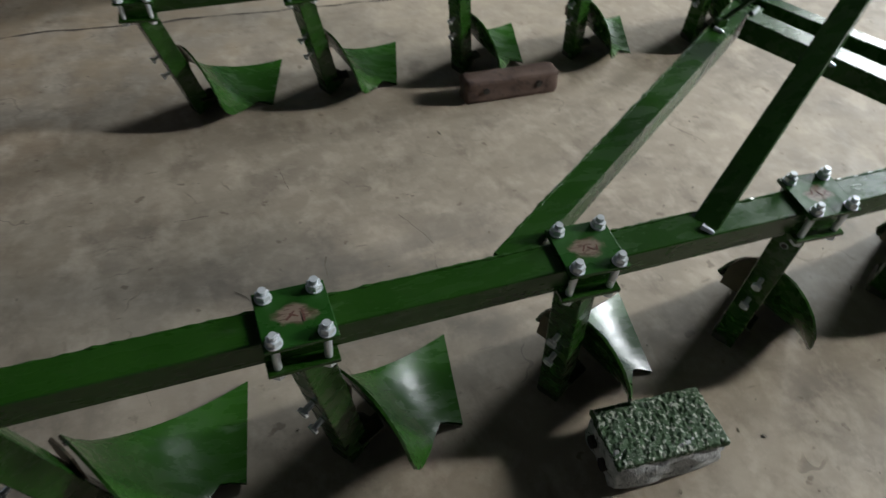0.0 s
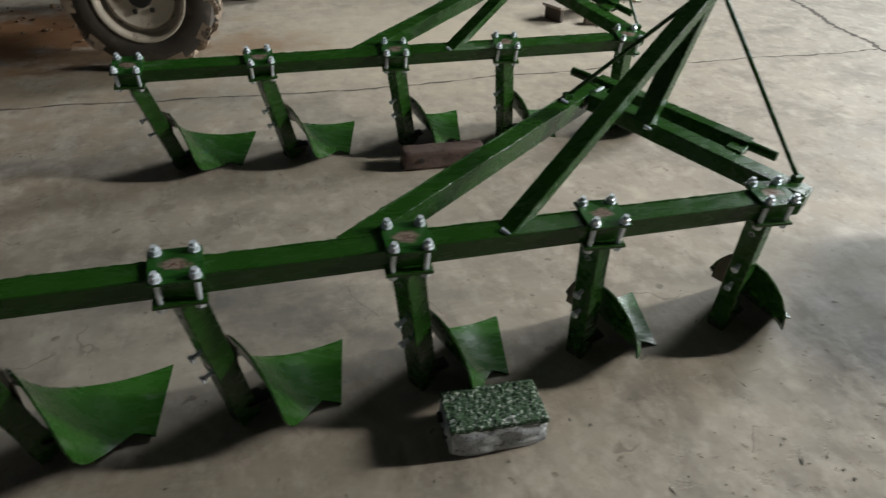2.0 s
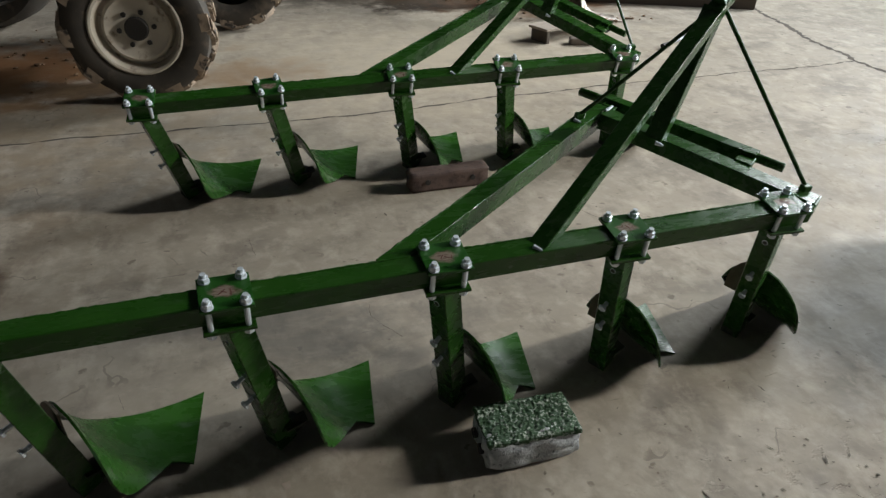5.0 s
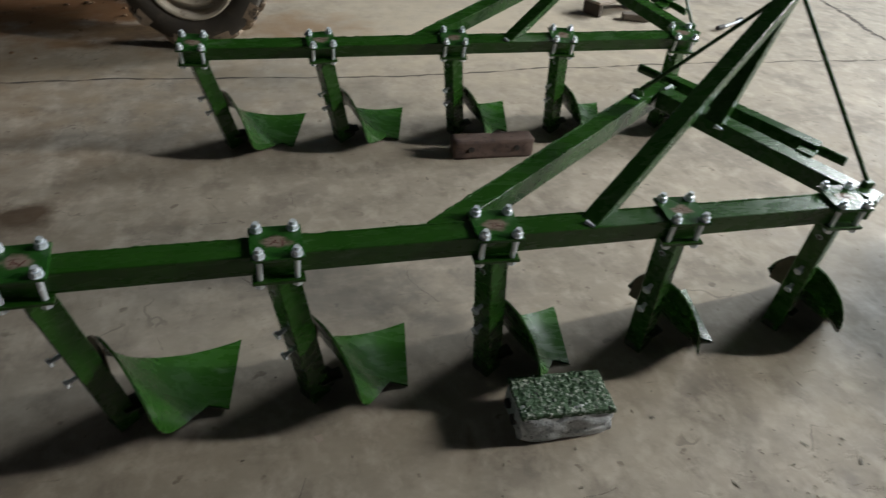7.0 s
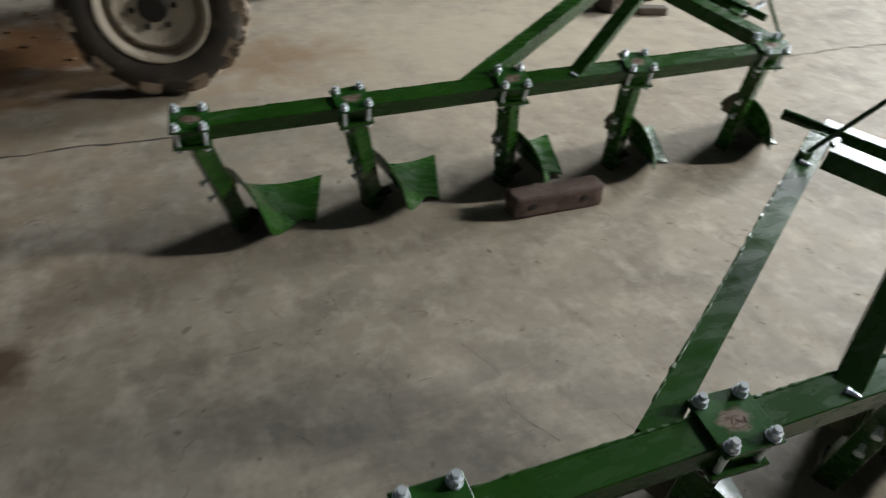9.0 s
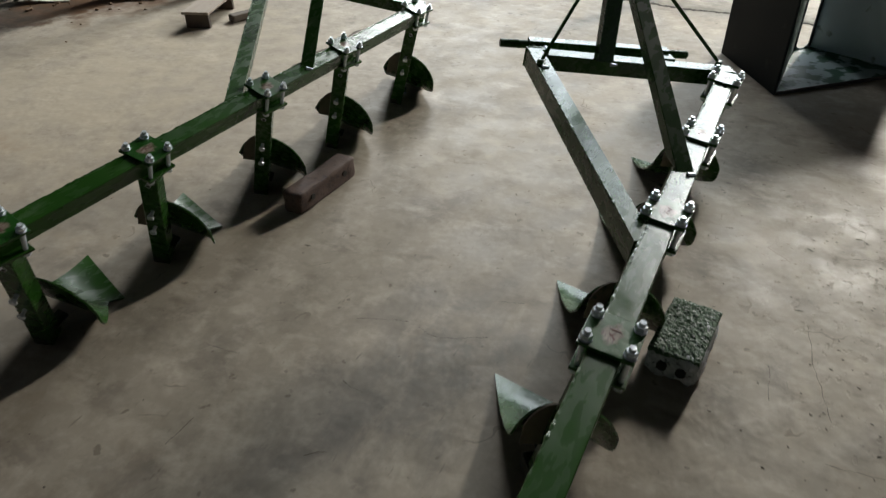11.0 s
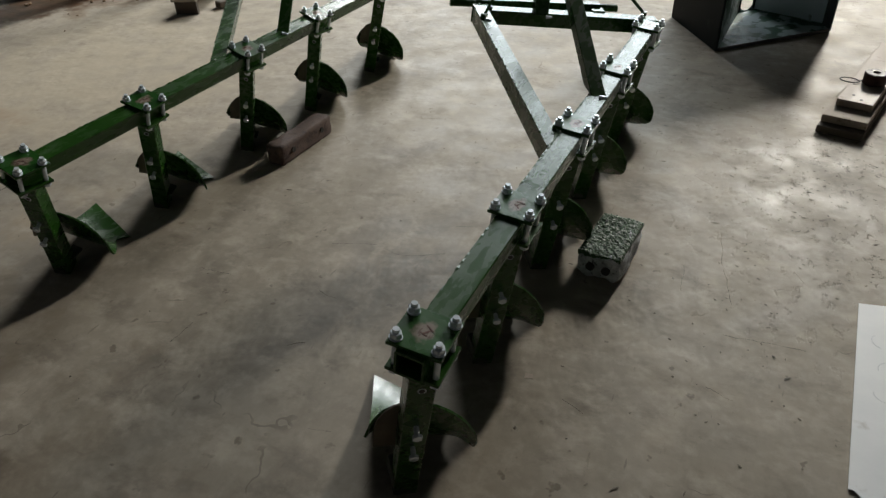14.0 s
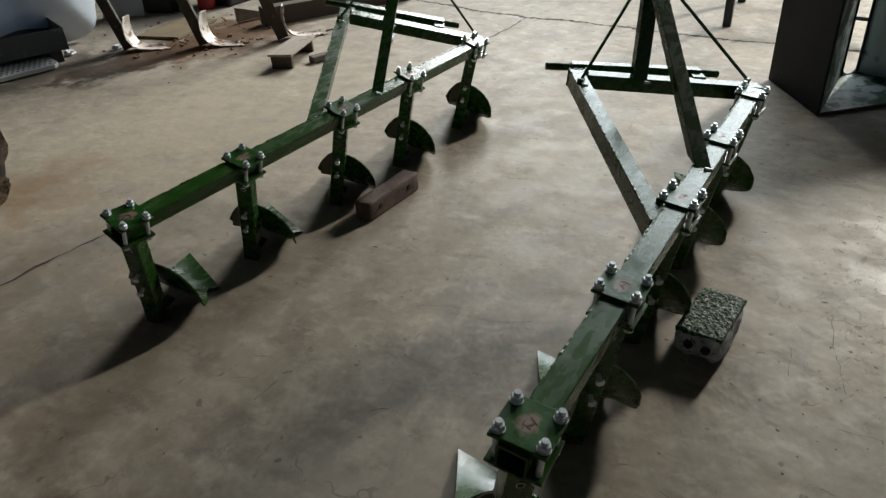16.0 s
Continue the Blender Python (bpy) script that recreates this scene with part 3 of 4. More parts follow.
def clamp(root, base, skew=0.0):
    """Two plates bolted round the beam."""
    turn = Matrix.Rotation(radians(skew), 3, "Z")
    base = Vector(base)
    top = part("clamp_plate", box(0.11, 0.108, 0.008, (0, 0, 0), 0.0012), PLATE, root, "green plate with a bare chalk-marked patch", at=Matrix.Translation(base + UP * 0.0045) @ turn.to_4x4())
    low = part("clamp_plate", box(0.11, 0.108, 0.008, (0, 0, 0), 0.0012), GREEN, root, at=Matrix.Translation(base - UP * (DEEP + 0.0045)) @ turn.to_4x4())
    rnd = random.Random(int(base.x * 1000) + int(skew * 10))
    for k, (x, y, turned) in enumerate(((-0.010, 0.002, 58), (0.0, 0.0, -40), (0.011, -0.002, 70))):
        long, wide = rnd.uniform(0.009, 0.022), rnd.uniform(0.0024, 0.0042)
        at = pose(x + rnd.uniform(-0.004, 0.004), y + rnd.uniform(-0.004, 0.004), 0, 0, 0, turned + rnd.uniform(-25, 25))
        part("chalk_stroke", prism([(-long / 2, -wide / 3), (0, -wide / 2), (long / 2, -wide / 4), (long / 2.2, wide / 3), (0, wide / 2.4), (-long / 2.1, wide / 2)], 0.0040 + 0.0002 * k, 0.0044 + 0.0002 * k), CHALK, top, "dark red chalk stroke" if k == 0 else "", at=at)
    for dx in (-0.0385, 0.0385):
        for dy in (-0.0415, 0.0415):
            p = Vector((dx, dy, -0.0045))
            bm = rod(p - UP * (DEEP + 0.024), p + UP * 0.030, 0.0066, 12)
            rod(p + UP * 0.0088, p + UP * 0.0105, 0.0132, 16, bm)
            rod(p + UP * 0.0105, p + UP * 0.0215, 0.0118, 6, bm, bevel=0.0008)
            rod(p - UP * (DEEP + 0.021), p - UP * (DEEP + 0.009), 0.0118, 6, bm, bevel=0.0008)
            part("clamp_bolt", bm, ZINC, top, "bright zinc-plated bolt and nut")


def plough(m, label, clamps, skews, turns, depths):
    TRAVEL, ASIDE = AHEAD, ACROSS
    root = thing("mouldboard_plough", m, label, "plough", "green five-furrow ploughs")
    half = -DEEP / 2
    part("beam", tube((-1.04, 0, half), (1.075, 0, half), TUBE, DEEP), GREEN, root, "long square green steel tube beam")
    part("weld_bead", bead((-0.9, TUBE / 2 - 0.001, -0.003), (0.95, TUBE / 2 - 0.001, 0.0), 0.0027, 0.013, 0.75, 3), GREEN, root)
    for x, skew, yaw, deep in zip(clamps, skews, turns, depths):
        clamp(root, (x, 0, 0), skew)
        plough_body(root, (x, 0, 0), GREEN, GREEN, yaw, deep)
    # hitch frame: cross beam along ASIDE, brace along the line of travel
    corner = Vector((1.072, 0.043, 0))

    def hitch(t, r, z=0.0):
        return corner + TRAVEL * t + ASIDE * r + UP * z

    part("cross_beam", tube(hitch(0.0, 0.055, half + 0.004), hitch(0.0, -0.618, half + 0.02), TUBE, DEEP), GREEN, root, "square tube hitch cross beam")
    part("end_plate", bar(hitch(0.0, 0.057, half), hitch(0.0, 0.063, half), 0.066, 0.06, 0.002), GREEN, root)
    start, end = Vector((-0.142, 0.019, -0.0345)), hitch(0.045, -0.652, -0.018)
    part("diagonal_brace", tube(start, end, 0.051, 0.066, bevel=0.0004), GREEN, root, "square tube diagonal brace")
    part("end_plate", bar(end, end + (end - start).normalized() * 0.006, 0.058, 0.07, 0.002), GREEN, root)
    d = (end - start).normalized()
    s = d.cross(UP)
    part("weld_bead", bead(start + d * 0.06 - s * 0.0245 + UP * 0.032, end - s * 0.0245 + UP * 0.032, 0.0028, 0.014, 0.7, 8), GREEN, root)
    part("weld_bead", bead(hitch(0.0, -0.614, 0.021), hitch(0.05, -0.614, 0.021), 0.004, 0.008, 0.6, 5), ZINC, root, "bright weld")
    # drawbar pin in a lighter bar ahead of the cross beam
    part("pin_bar", tube(hitch(0.1, -0.15, 0.003), hitch(0.1, -0.66, 0.003), 0.042, 0.042, 0.005), GREEN, root)
    part("hitch_pin", rod(hitch(0.108, -0.068, 0.003), hitch(0.1, -0.761, 0.003), 0.0145, 20, bevel=0.002), GREEN, root, "round hitch pin through the bar")
    for r in (-0.17, -0.63):
        part("spacer", bar(hitch(0.028, r, 0.008), hitch(0.08, r, 0.008), 0.05, 0.012, 0.002), GREEN, root)
    # mast, long stay and two rods
    apex = Vector((0.985, 0.472, 0.392))
    base = Vector((0.822, 0.389, 0.008))
    part("mast", tube(base, Vector((0.948, 0.453, 0.385)), 0.055, 0.045, 0.005, up=TRAVEL), GREEN, root, "leaning mast post")
    foot = Vector((0.250, 0.008, -0.010))
    stay = tube(foot - (apex - foot) * 0.16, apex, 0.048, 0.036, 0.004)
    cut = bmesh.ops.bisect_plane(stay, geom=stay.verts[:] + stay.edges[:] + stay.faces[:], plane_co=(0, 0, 0.0008), plane_no=(0, 0, 1), clear_inner=True)
    bmesh.ops.holes_fill(stay, edges=[e for e in cut["geom_cut"] if isinstance(e, bmesh.types.BMEdge)], sides=0)
    part("mast_stay", stay, GREEN, root, "long flat stay from beam to mast head")
    part("mast_head", rod(apex - TRAVEL * 0.035, apex + TRAVEL * 0.045, 0.022, 16, bevel=0.002), GREEN, root)
    for q in (Vector((1.1, 0.043, 0.014)), Vector((0.645, 0.553, 0.021))):
        r = part("stay_rod", rod(q, apex, 0.0062, 10), GREEN, root, "thin round stay rod")
        part("lug", box(0.03, 0.022, 0.022, q - UP * 0.003, 0.004), GREEN, r)
    for q in (foot + Vector((-0.022, -0.026, 0.012)), base + TRAVEL * -0.03 + ASIDE * 0.028 + UP * 0.004, hitch(-0.12, -0.648, 0.014)):
        part("weld_bead", bead(q - ASIDE * 0.012, q + ASIDE * 0.012, 0.005, 0.006, 0.6, 6), ZINC, root, "bright weld spatter")
    return root


def frame_pose(x, y, z, slope_x, slope_y, yaw):
    ex = Vector((math.cos(yaw), math.sin(yaw), 0))
    nrm = Vector((-slope_x, -slope_y, 1)).normalized()
    ex = (ex - nrm * ex.dot(nrm)).normalized()
    ey = nrm.cross(ex)
    return Matrix.Translation((x, y, z)) @ Matrix((ex, ey, nrm)).transposed().to_4x4()


plough(frame_pose(0.0399, 0.0407, 0.5856, -0.0297, 0.118, 0.0013), "dark green five-furrow mouldboard plough standing on its shares", (-0.976, -0.494, -0.004, 0.488, 0.989), (2, 0, -2.5, -3, -3.5), (2, 0, -2.5, -3, -3.5), (1.01, 0.995, 0.972, 0.948, 0.925))
plough(frame_pose(0.3512, 1.4735, 0.5273, 0.0157, 0.2868, -0.039), "second green five-furrow plough standing behind a brown block", (-1.0, -0.524, 0.008, 0.479, 1.038), (-5, 6, -4, -6, -6), (-5, -3, 0, -6, -6), (0.915, 0.917, 0.92, 0.923, 0.926))

# ---- blocks on the floor ----
def rough_block(sx, sy, sz, cuts, amount, seed, bevel=0.01):
    bm = box(sx, sy, sz, (0, 0, sz / 2), bevel)
    bmesh.ops.subdivide_edges(bm, edges=bm.edges[:], cuts=cuts, use_grid_fill=True)
    for v in bm.verts:
        k = noise.noise_vector(v.co * 38 + Vector((seed, 0, 0))) + noise.noise_vector(v.co * 14 + Vector((0, seed, 0)))
        v.co += k * amount
        v.co.z = max(v.co.z, 0.0)
    return bm


def holed_block(name, m, size, holes, face_mat, top_mat, worn, label, category):
    root = thing(name, m, label, category)
    body = part("body", rough_block(*size, 9, worn, 3.0, 0.026 if top_mat else 0.012), face_mat, root, smooth=True)
    if top_mat:
        bm = box(size[0] * 0.965, size[1] * 0.94, 0.020, (0, 0, size[2] - 0.004), 0.004)
        bmesh.ops.subdivide_edges(bm, edges=bm.edges[:], cuts=40, use_grid_fill=True)
        for v in bm.verts:
            rim = max(abs(v.co.x) / (size[0] * 0.49), abs(v.co.y) / (size[1] * 0.48))
            if v.co.z > size[2] - 0.002:
                v.co.z += max(-0.003, 0.004 * noise.noise(v.co * 135)) + 0.003 * noise.noise(v.co * 40) - 0.004 * max(0.0, rim - 0.8) / 0.2
            elif v.co.z < size[2] - 0.008:
                v.co.z += 0.012 * noise.noise(v.co * 55)
            if rim > 0.85:
                pull = 1 - 0.05 * max(0.0, noise.noise(v.co * 30)) - 0.02 * abs(noise.noise(v.co * 90))
                v.co.x, v.co.y = v.co.x * pull, v.co.y * pull
        part("painted_top", bm, top_mat, root, "rough top dusted with green overspray")
    # the holes are solid dark discs, their shade put into the colour
    for a, b, r in holes:
        part("hole", rod(a, b, r, 16), BLACKIRON, root, "dark disc standing in for a round hole")
    return root


holed_block("concrete_block", pose(0.241, -0.058, 0, 0, 0, -5), (0.270, 0.156, 0.100), [((-0.1405, -0.030, 0.052), (-0.130, -0.030, 0.052), 0.0145), ((-0.1405, 0.024, 0.055), (-0.130, 0.024, 0.055), 0.0145)], STONE, STONEGREEN, 0.0075, "rough grey concrete block with green overspray on top", "block")
holed_block("brown_block", pose(0.566, 1.452, 0, 0, 0, -3), (0.37, 0.086, 0.092), [((-0.105, -0.047, 0.05), (-0.105, -0.037, 0.05), 0.0125), ((0.105, -0.047, 0.05), (0.105, -0.037, 0.05), 0.0125)], BLOCKRUST, None, 0.0035, "rust-brown block with two round holes on the floor", "block")


# ---- white sheets and plank stack ----
solo("white_sheet", prism([(-0.449, -0.805), (0.30, -0.832), (0.323, -0.95), (0.27, -0.985), (0.145, -1.0), (0.12, -1.09), (-0.44, -1.07), (-0.475, -0.97), (-0.452, -0.945), (-0.455, -0.922), (-0.470, -0.905), (-0.461, -0.886), (-0.469, -0.868), (-0.457, -0.851), (-0.463, -0.832), (-0.447, -0.817)], 0.003, 0.006), WHITE, pose(0, 0, 0), "flat white sheet offcut with clipped corners on the floor", "sheet")
solo("white_sheet", prism([(-0.40, -0.90), (-0.36, -0.93), (0.10, -0.99), (0.05, -1.35), (-0.50, -1.33), (-0.44, -0.98)], 0.0075, 0.0105), WHITE, pose(0, 0, 0), "second white sheet offcut lying over the first", "sheet")

strokes = [ob for ob in bpy.data.objects if ob.name.startswith("white_sheet")][0]
for x, y, turn in ((0.13, -0.885, 20), (0.02, -0.90, -35), (-0.10, -0.89, 60), (-0.12, -0.93, 10)):
    arc = [(0.028 * math.cos(a), 0.020 * math.sin(a)) for a in [k * 0.35 for k in range(9)]]
    arc += [(0.0265 * math.cos(a), 0.0185 * math.sin(a)) for a in [k * 0.35 for k in range(8, -1, -1)]]
    part("pencil_stroke", prism(arc, 0.0061, 0.0064), PENCIL, strokes, at=pose(x, y, 0, 0, 0, turn))

planks = pose(2.14, -0.907, 0, 0, 0, -13.5)
for k, (l, w, z, dx, dy, mt) in enumerate(((1.02, 0.19, 0.0, -0.14, 0.0, OLDPLANK), (0.98, 0.185, 0.036, -0.115, 0.0, WOOD), (0.87, 0.15, 0.072, -0.05, -0.003, PALEWOOD))):
    solo("plank", box(l, w, 0.034, (dx, dy, z + 0.0175), 0.003), mt, planks, ("weathered brown plank at the bottom of a stack", "weathered plank in the middle of a stack", "pale plank on top of a stack")[k], "plank", "stacked planks")
# two dark discs stand in for holes in the top plank
for dy in (-0.02, 0.02):
    solo("screw_head", rod((-0.43 + dy, dy, 0.1065), (-0.43 + dy, dy, 0.108), 0.007, 12), BLACKIRON, planks, "dark disc standing in for a hole in the top plank", "screw")
roll = lathe([(0.016, 0.107), (0.046, 0.107), (0.05, 0.111), (0.05, 0.158), (0.046, 0.162), (0.03, 0.160), (0.016, 0.162), (0.016, 0.107)], 28)
bmesh.ops.rotate(roll, cent=(0, 0, 0), matrix=Matrix.Rotation(radians(90), 3, "X"), verts=roll.verts)
solo("tape_roll", roll, TAPE, planks @ pose(-0.225, -0.02, 0), "small red-brown tape roll lying on the plank stack", "roll", smooth=True)
cu = bpy.data.curves.new("wire", "CURVE")
cu.dimensions, cu.bevel_depth, cu.bevel_resolution = "3D", 0.0026, 2
sp = cu.splines.new("POLY")
sp.points.add(30)
for i in range(31):
    a = i / 24 * 2 * math.pi
    if i <= 24:
        sp.points[i].co = (-0.245 + 0.030 * math.sin(a), 0.078 - 0.042 * math.cos(a), 0.110 + 0.002 * i / 24, 1)
    else:
        f = (i - 24) / 6
        sp.points[i].co = (-0.245 + 0.012 * f, 0.036 - 0.012 * f, 0.112 + 0.006 * math.sin(f * 3), 1)
cu.materials.append(BLACKIRON)
wire = new("wire_loop", cu)
wire.matrix_world = planks
tagged(wire, "loop of thin black wire on the planks", "wire")

# ---- steel hopper, stand and rack ----
def hopper():
    root = thing("steel_hopper", pose(0, 0, 0), "open slate-grey welded steel hopper frame on the floor", "hopper")
    corner, wing, slot, back, heel, front = (2.410, -0.117), (2.953, 0.226), (3.125, -0.150), (3.262, -0.238), (3.092, -0.648), (2.958, -0.693)

    def panel(name, a, b, mt, label="", foot=0.008, h=0.703):
        a, b = Vector((*a, 0)), Vector((*b, 0))
        return part(name, bar(a + UP * (h / 2 + foot), b + UP * (h / 2 + foot), 0.005, h, 0.001), mt, root, label)

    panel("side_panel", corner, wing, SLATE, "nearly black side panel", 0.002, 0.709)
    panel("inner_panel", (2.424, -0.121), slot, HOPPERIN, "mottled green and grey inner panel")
    panel("back_panel", back, heel, LIFTEDBLUE, "blue-grey back panel")
    panel("end_panel", heel, front, GREYSTEEL, "slate-grey end panel")
    panel("back_panel", wing, slot, HOPPERIN)
    # plate with a round-bottomed slot between inner and back panel
    a, b = Vector((*slot, 0)), Vector((*back, 0))
    d = (b - a).normalized()
    wide = (b - a).length
    turn = Matrix.Translation(a) @ Matrix((d, UP, d.cross(UP))).transposed().to_4x4()
    round_end = [(wide / 2 - (wide / 2 - 0.012) * math.cos(q), 0.10 - 0.085 * math.sin(q) ** 0.6) for q in [k * math.pi / 16 for k in range(17)]]
    part("slot_plate", prism([(0.003, 0.010), (wide - 0.003, 0.010), (wide - 0.003, 0.13), *reversed(round_end), (0.003, 0.13)], -0.002, 0.002), HOPPERIN, root, "plate with a round-bottomed slot", at=turn)
    for p in (0.009, wide - 0.012):
        part("edge_strip", box(0.016, 0.016, 0.69, (0, 0, 0.362), 0.002), SLATE, root, at=Matrix.Translation(a + d * p))
    part("edge_strip", box(0.012, 0.012, 0.70, (*corner, 0.361), 0.002), SLATE, root)
    base = [(2.416, -0.122), (2.956, -0.69), (3.096, -0.65), (3.267, -0.238), (3.125, -0.145)]
    part("base_plate", prism(base, 0.004, 0.010), HOPPERIN, root, "base plate mottled with green and pale overspray")
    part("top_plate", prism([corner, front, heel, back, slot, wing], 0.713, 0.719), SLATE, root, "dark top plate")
    lip = Vector((front[0] - corner[0], front[1] - corner[1], 0)).normalized()
    part("base_lip", bar(Vector((*corner, 0.012)) + lip * 0.008, Vector((*front, 0.012)) - lip * 0.008, 0.005, 0.02, 0.001), DARKSTEEL, root)
    return root


hopper()


def steel_stand():
    root = thing("steel_stand", pose(4.62, 0.09, 0, 0, 0, 4), "open dark steel stand on square legs", "stand")
    for x in (-0.42, 0.42):
        part("top_rail", bar((x, -0.71, 0.87), (x, 0.71, 0.87), 0.05, 0.04), DARKSTEEL, root)
    for x in (-0.42, 0.42):
        for y in (-0.68, 0.68):
            part("leg", tube((x, y, 0), (x, y, 0.85), 0.06, 0.06, 0.004, up=(1, 0, 0)), DARKSTEEL, root)
    for x in (-0.42, 0.42):
        part("rail", bar((x, -0.65, 0.30), (x, 0.65, 0.30), 0.03, 0.03), DARKSTEEL, root)
    part("rail", bar((-0.4, -0.68, 0.42), (0.4, -0.68, 0.42), 0.03, 0.03), DARKSTEEL, root)
    return root


steel_stand()


def bar_rack():
    root = thing("bar_rack", pose(4.0, -0.10, 0, 0, 0, -12), "dark steel bar rack behind the hopper", "rack")
    for y in (0.0, -0.62):
        part("post", tube((0, y, 0), (0, y, 0.95), 0.045, 0.045, 0.004, up=(1, 0, 0)), DARKSTEEL, root)
    for z in (0.16, 0.34, 0.62):
        part("crossbar", bar((0, 0, z), (0, -0.62, z), 0.025, 0.025), DARKSTEEL, root)
    return root


bar_rack()


# ---- the tractor ----
def tyre_wheel(root, m, r, rim, width):
    hw = width / 2
    prof = [(rim * 0.97, -hw * 0.72), (rim * 1.03, -hw * 0.86), (rim * 1.2, -hw * 0.99), (r * 0.86, -hw), (r * 0.91, -hw * 0.86), (r * 0.925, 0), (r * 0.91, hw * 0.86), (r * 0.86, hw), (rim * 1.2, hw * 0.99), (rim * 1.03, hw * 0.86), (rim * 0.97, hw * 0.72)]
    tyre = part("tyre", lathe(prof, 56), RUBBER, root, "dusty black tractor tyre", True, at=m)
    count = 10
    for k in range(count):
        for side in (-1, 1):
            a = 2 * math.pi * (k + (0.5 if side > 0 else 0)) / count
            own = bmesh.new()
            ring = []
            for s in (0.03, 0.5, 1.0):
                aa = a + 0.30 * s
                rr = r * (1.0 if s < 0.8 else 0.97)
                lowr = r * (0.90 if s < 0.8 else 0.80)
                wd = 0.118 * (1.0 if s < 0.8 else 1.3)
                ring.append([own.verts.new((q * math.cos(aa + o), side * hw * s, q * math.sin(aa + o))) for q, o in ((lowr, -wd * 1.25), (rr, -wd * 0.8), (rr, wd * 0.8), (lowr, wd * 1.25))])
            for p, q in zip(ring, ring[1:]):
                for i in range(4):
                    own.faces.new((p[i], p[(i + 1) % 4], q[(i + 1) % 4], q[i]))
            own.faces.new(ring[0])
            own.faces.new(ring[-1][::-1])
            bmesh.ops.bevel(own, geom=own.edges[:], offset=0.011, segments=2, affect="EDGES")
            part("tread_lug", own, LUGMUD, tyre)
    f = -hw
    disc = [(rim * 1.02, f * 0.80), (rim * 1.04, f * 0.93), (rim * 1.0, f * 0.97), (rim * 0.95, f * 0.92), (rim * 0.91, f * 0.60), (rim * 0.885, f * 0.15), (rim * 0.82, f * 0.12), (rim * 0.785, f * 0.3), (rim * 0.76, f * 0.58), (rim * 0.70, f * 0.66), (rim * 0.62, f * 0.58), (rim * 0.30, f * 0.58), (0.001, f * 0.58)]
    wheel = part("rim", lathe(disc, 56), RIM, root, "cream-painted steel wheel rim with rust", True, at=m)
    hub = part("hub", lathe([(0.001, f * 0.74), (rim * 0.235, f * 0.74), (rim * 0.265, f * 0.70), (rim * 0.275, f * 0.5)], 28), BLACKIRON, wheel, "dark greasy hub")
    for k in range(6):
        a = 2 * math.pi * k / 6 + 0.3
        c = Vector((math.cos(a) * rim * 0.39, f * 0.57, math.sin(a) * rim * 0.39))
        part("wheel_nut", rod(c, c + Vector((0, f * 0.12, 0)), rim * 0.062, 6, bevel=0.002), BLACKIRON, wheel)


def tractor():
    # local x towards the nose, y along the axle
    m = Matrix.Translation((-0.679, 3.0125, 0)) @ Matrix.Rotation(radians(-25), 4, "Z")
    root = thing("tractor", m, "blue four-wheel tractor with muddy tyres and cream rims", "tractor")
    R, rim, w = 0.42, 0.238, 0.205
    steer = Matrix.Rotation(radians(12.5), 4, "Z")
    tyre_wheel(root, Matrix.Translation((0, 0, R - 0.002)) @ steer @ Matrix.Rotation(0.2, 4, "Y"), R, rim, w)
    tyre_wheel(root, Matrix.Translation((-0.04, 1.535, R - 0.002)) @ steer @ Matrix.Rotation(0.5, 4, "Y") @ Matrix.Rotation(math.pi, 4, "Z"), R, rim, w)
    part("axle", rod((0, 0.06, 0.415), (-0.04, 1.47, 0.415), 0.055, 14), BLACKIRON, root, "greasy front axle")
    part("axle_housing", box(0.24, 0.26, 0.24, (0, 0.64, 0.43), 0.04), BLACKIRON, root)
    part("chassis", box(2.5, 0.34, 0.26, (-1.0, 0.64, 0.62), 0.03), BLACKIRON, root, "black chassis and engine block")
    part("sump", box(0.5, 0.28, 0.2, (-0.55, 0.64, 0.42), 0.05), BLACKIRON, root)
    part("hood", box(1.35, 0.56, 0.46, (-0.25, 0.64, 1.02), 0.06, segments=3), BLUE, root, "blue painted hood")
    part("side_skirt", box(1.15, 0.03, 0.16, (-0.95, 0.24, 0.70), 0.012), BLUE, root)
    part("footstep", box(0.5, 0.28, 0.02, (-1.15, 0.2, 0.46), 0.005), BLACKIRON, root)
    part("bracket", bar((-0.9, 0.3, 0.62), (-1.1, 0.24, 0.46), 0.04, 0.012), BLACKIRON, root)
    part("fuel_tank", box(0.6, 0.22, 0.26, (-0.85, 0.34, 0.66), 0.05), BLUE, root)
    for y in (-0.05, 1.33):
        tyre_big = lathe([(0.34, -0.13), (0.46, -0.165), (0.62, -0.15), (0.655, -0.1), (0.66, 0), (0.655, 0.1), (0.62, 0.15), (0.46, 0.165), (0.34, 0.13)], 48)
        part("tyre", tyre_big, RUBBER, root, "large rear tyre", True, at=Matrix.Translation((-1.88, y, 0.655)))
        part("rim", lathe([(0.345, -0.12), (0.33, -0.05), (0.2, -0.03), (0.001, -0.03)], 40), RIM, root, smooth=True, at=Matrix.Translation((-1.88, y, 0.655)))
    part("fender", box(0.9, 1.5, 0.04, (-1.88, 0.64, 1.36), 0.015), BLUE, root)
    part("seat_platform", box(0.9, 0.9, 0.06, (-1.8, 0.64, 0.78), 0.02), BLACKIRON, root)
    return root


tractor()


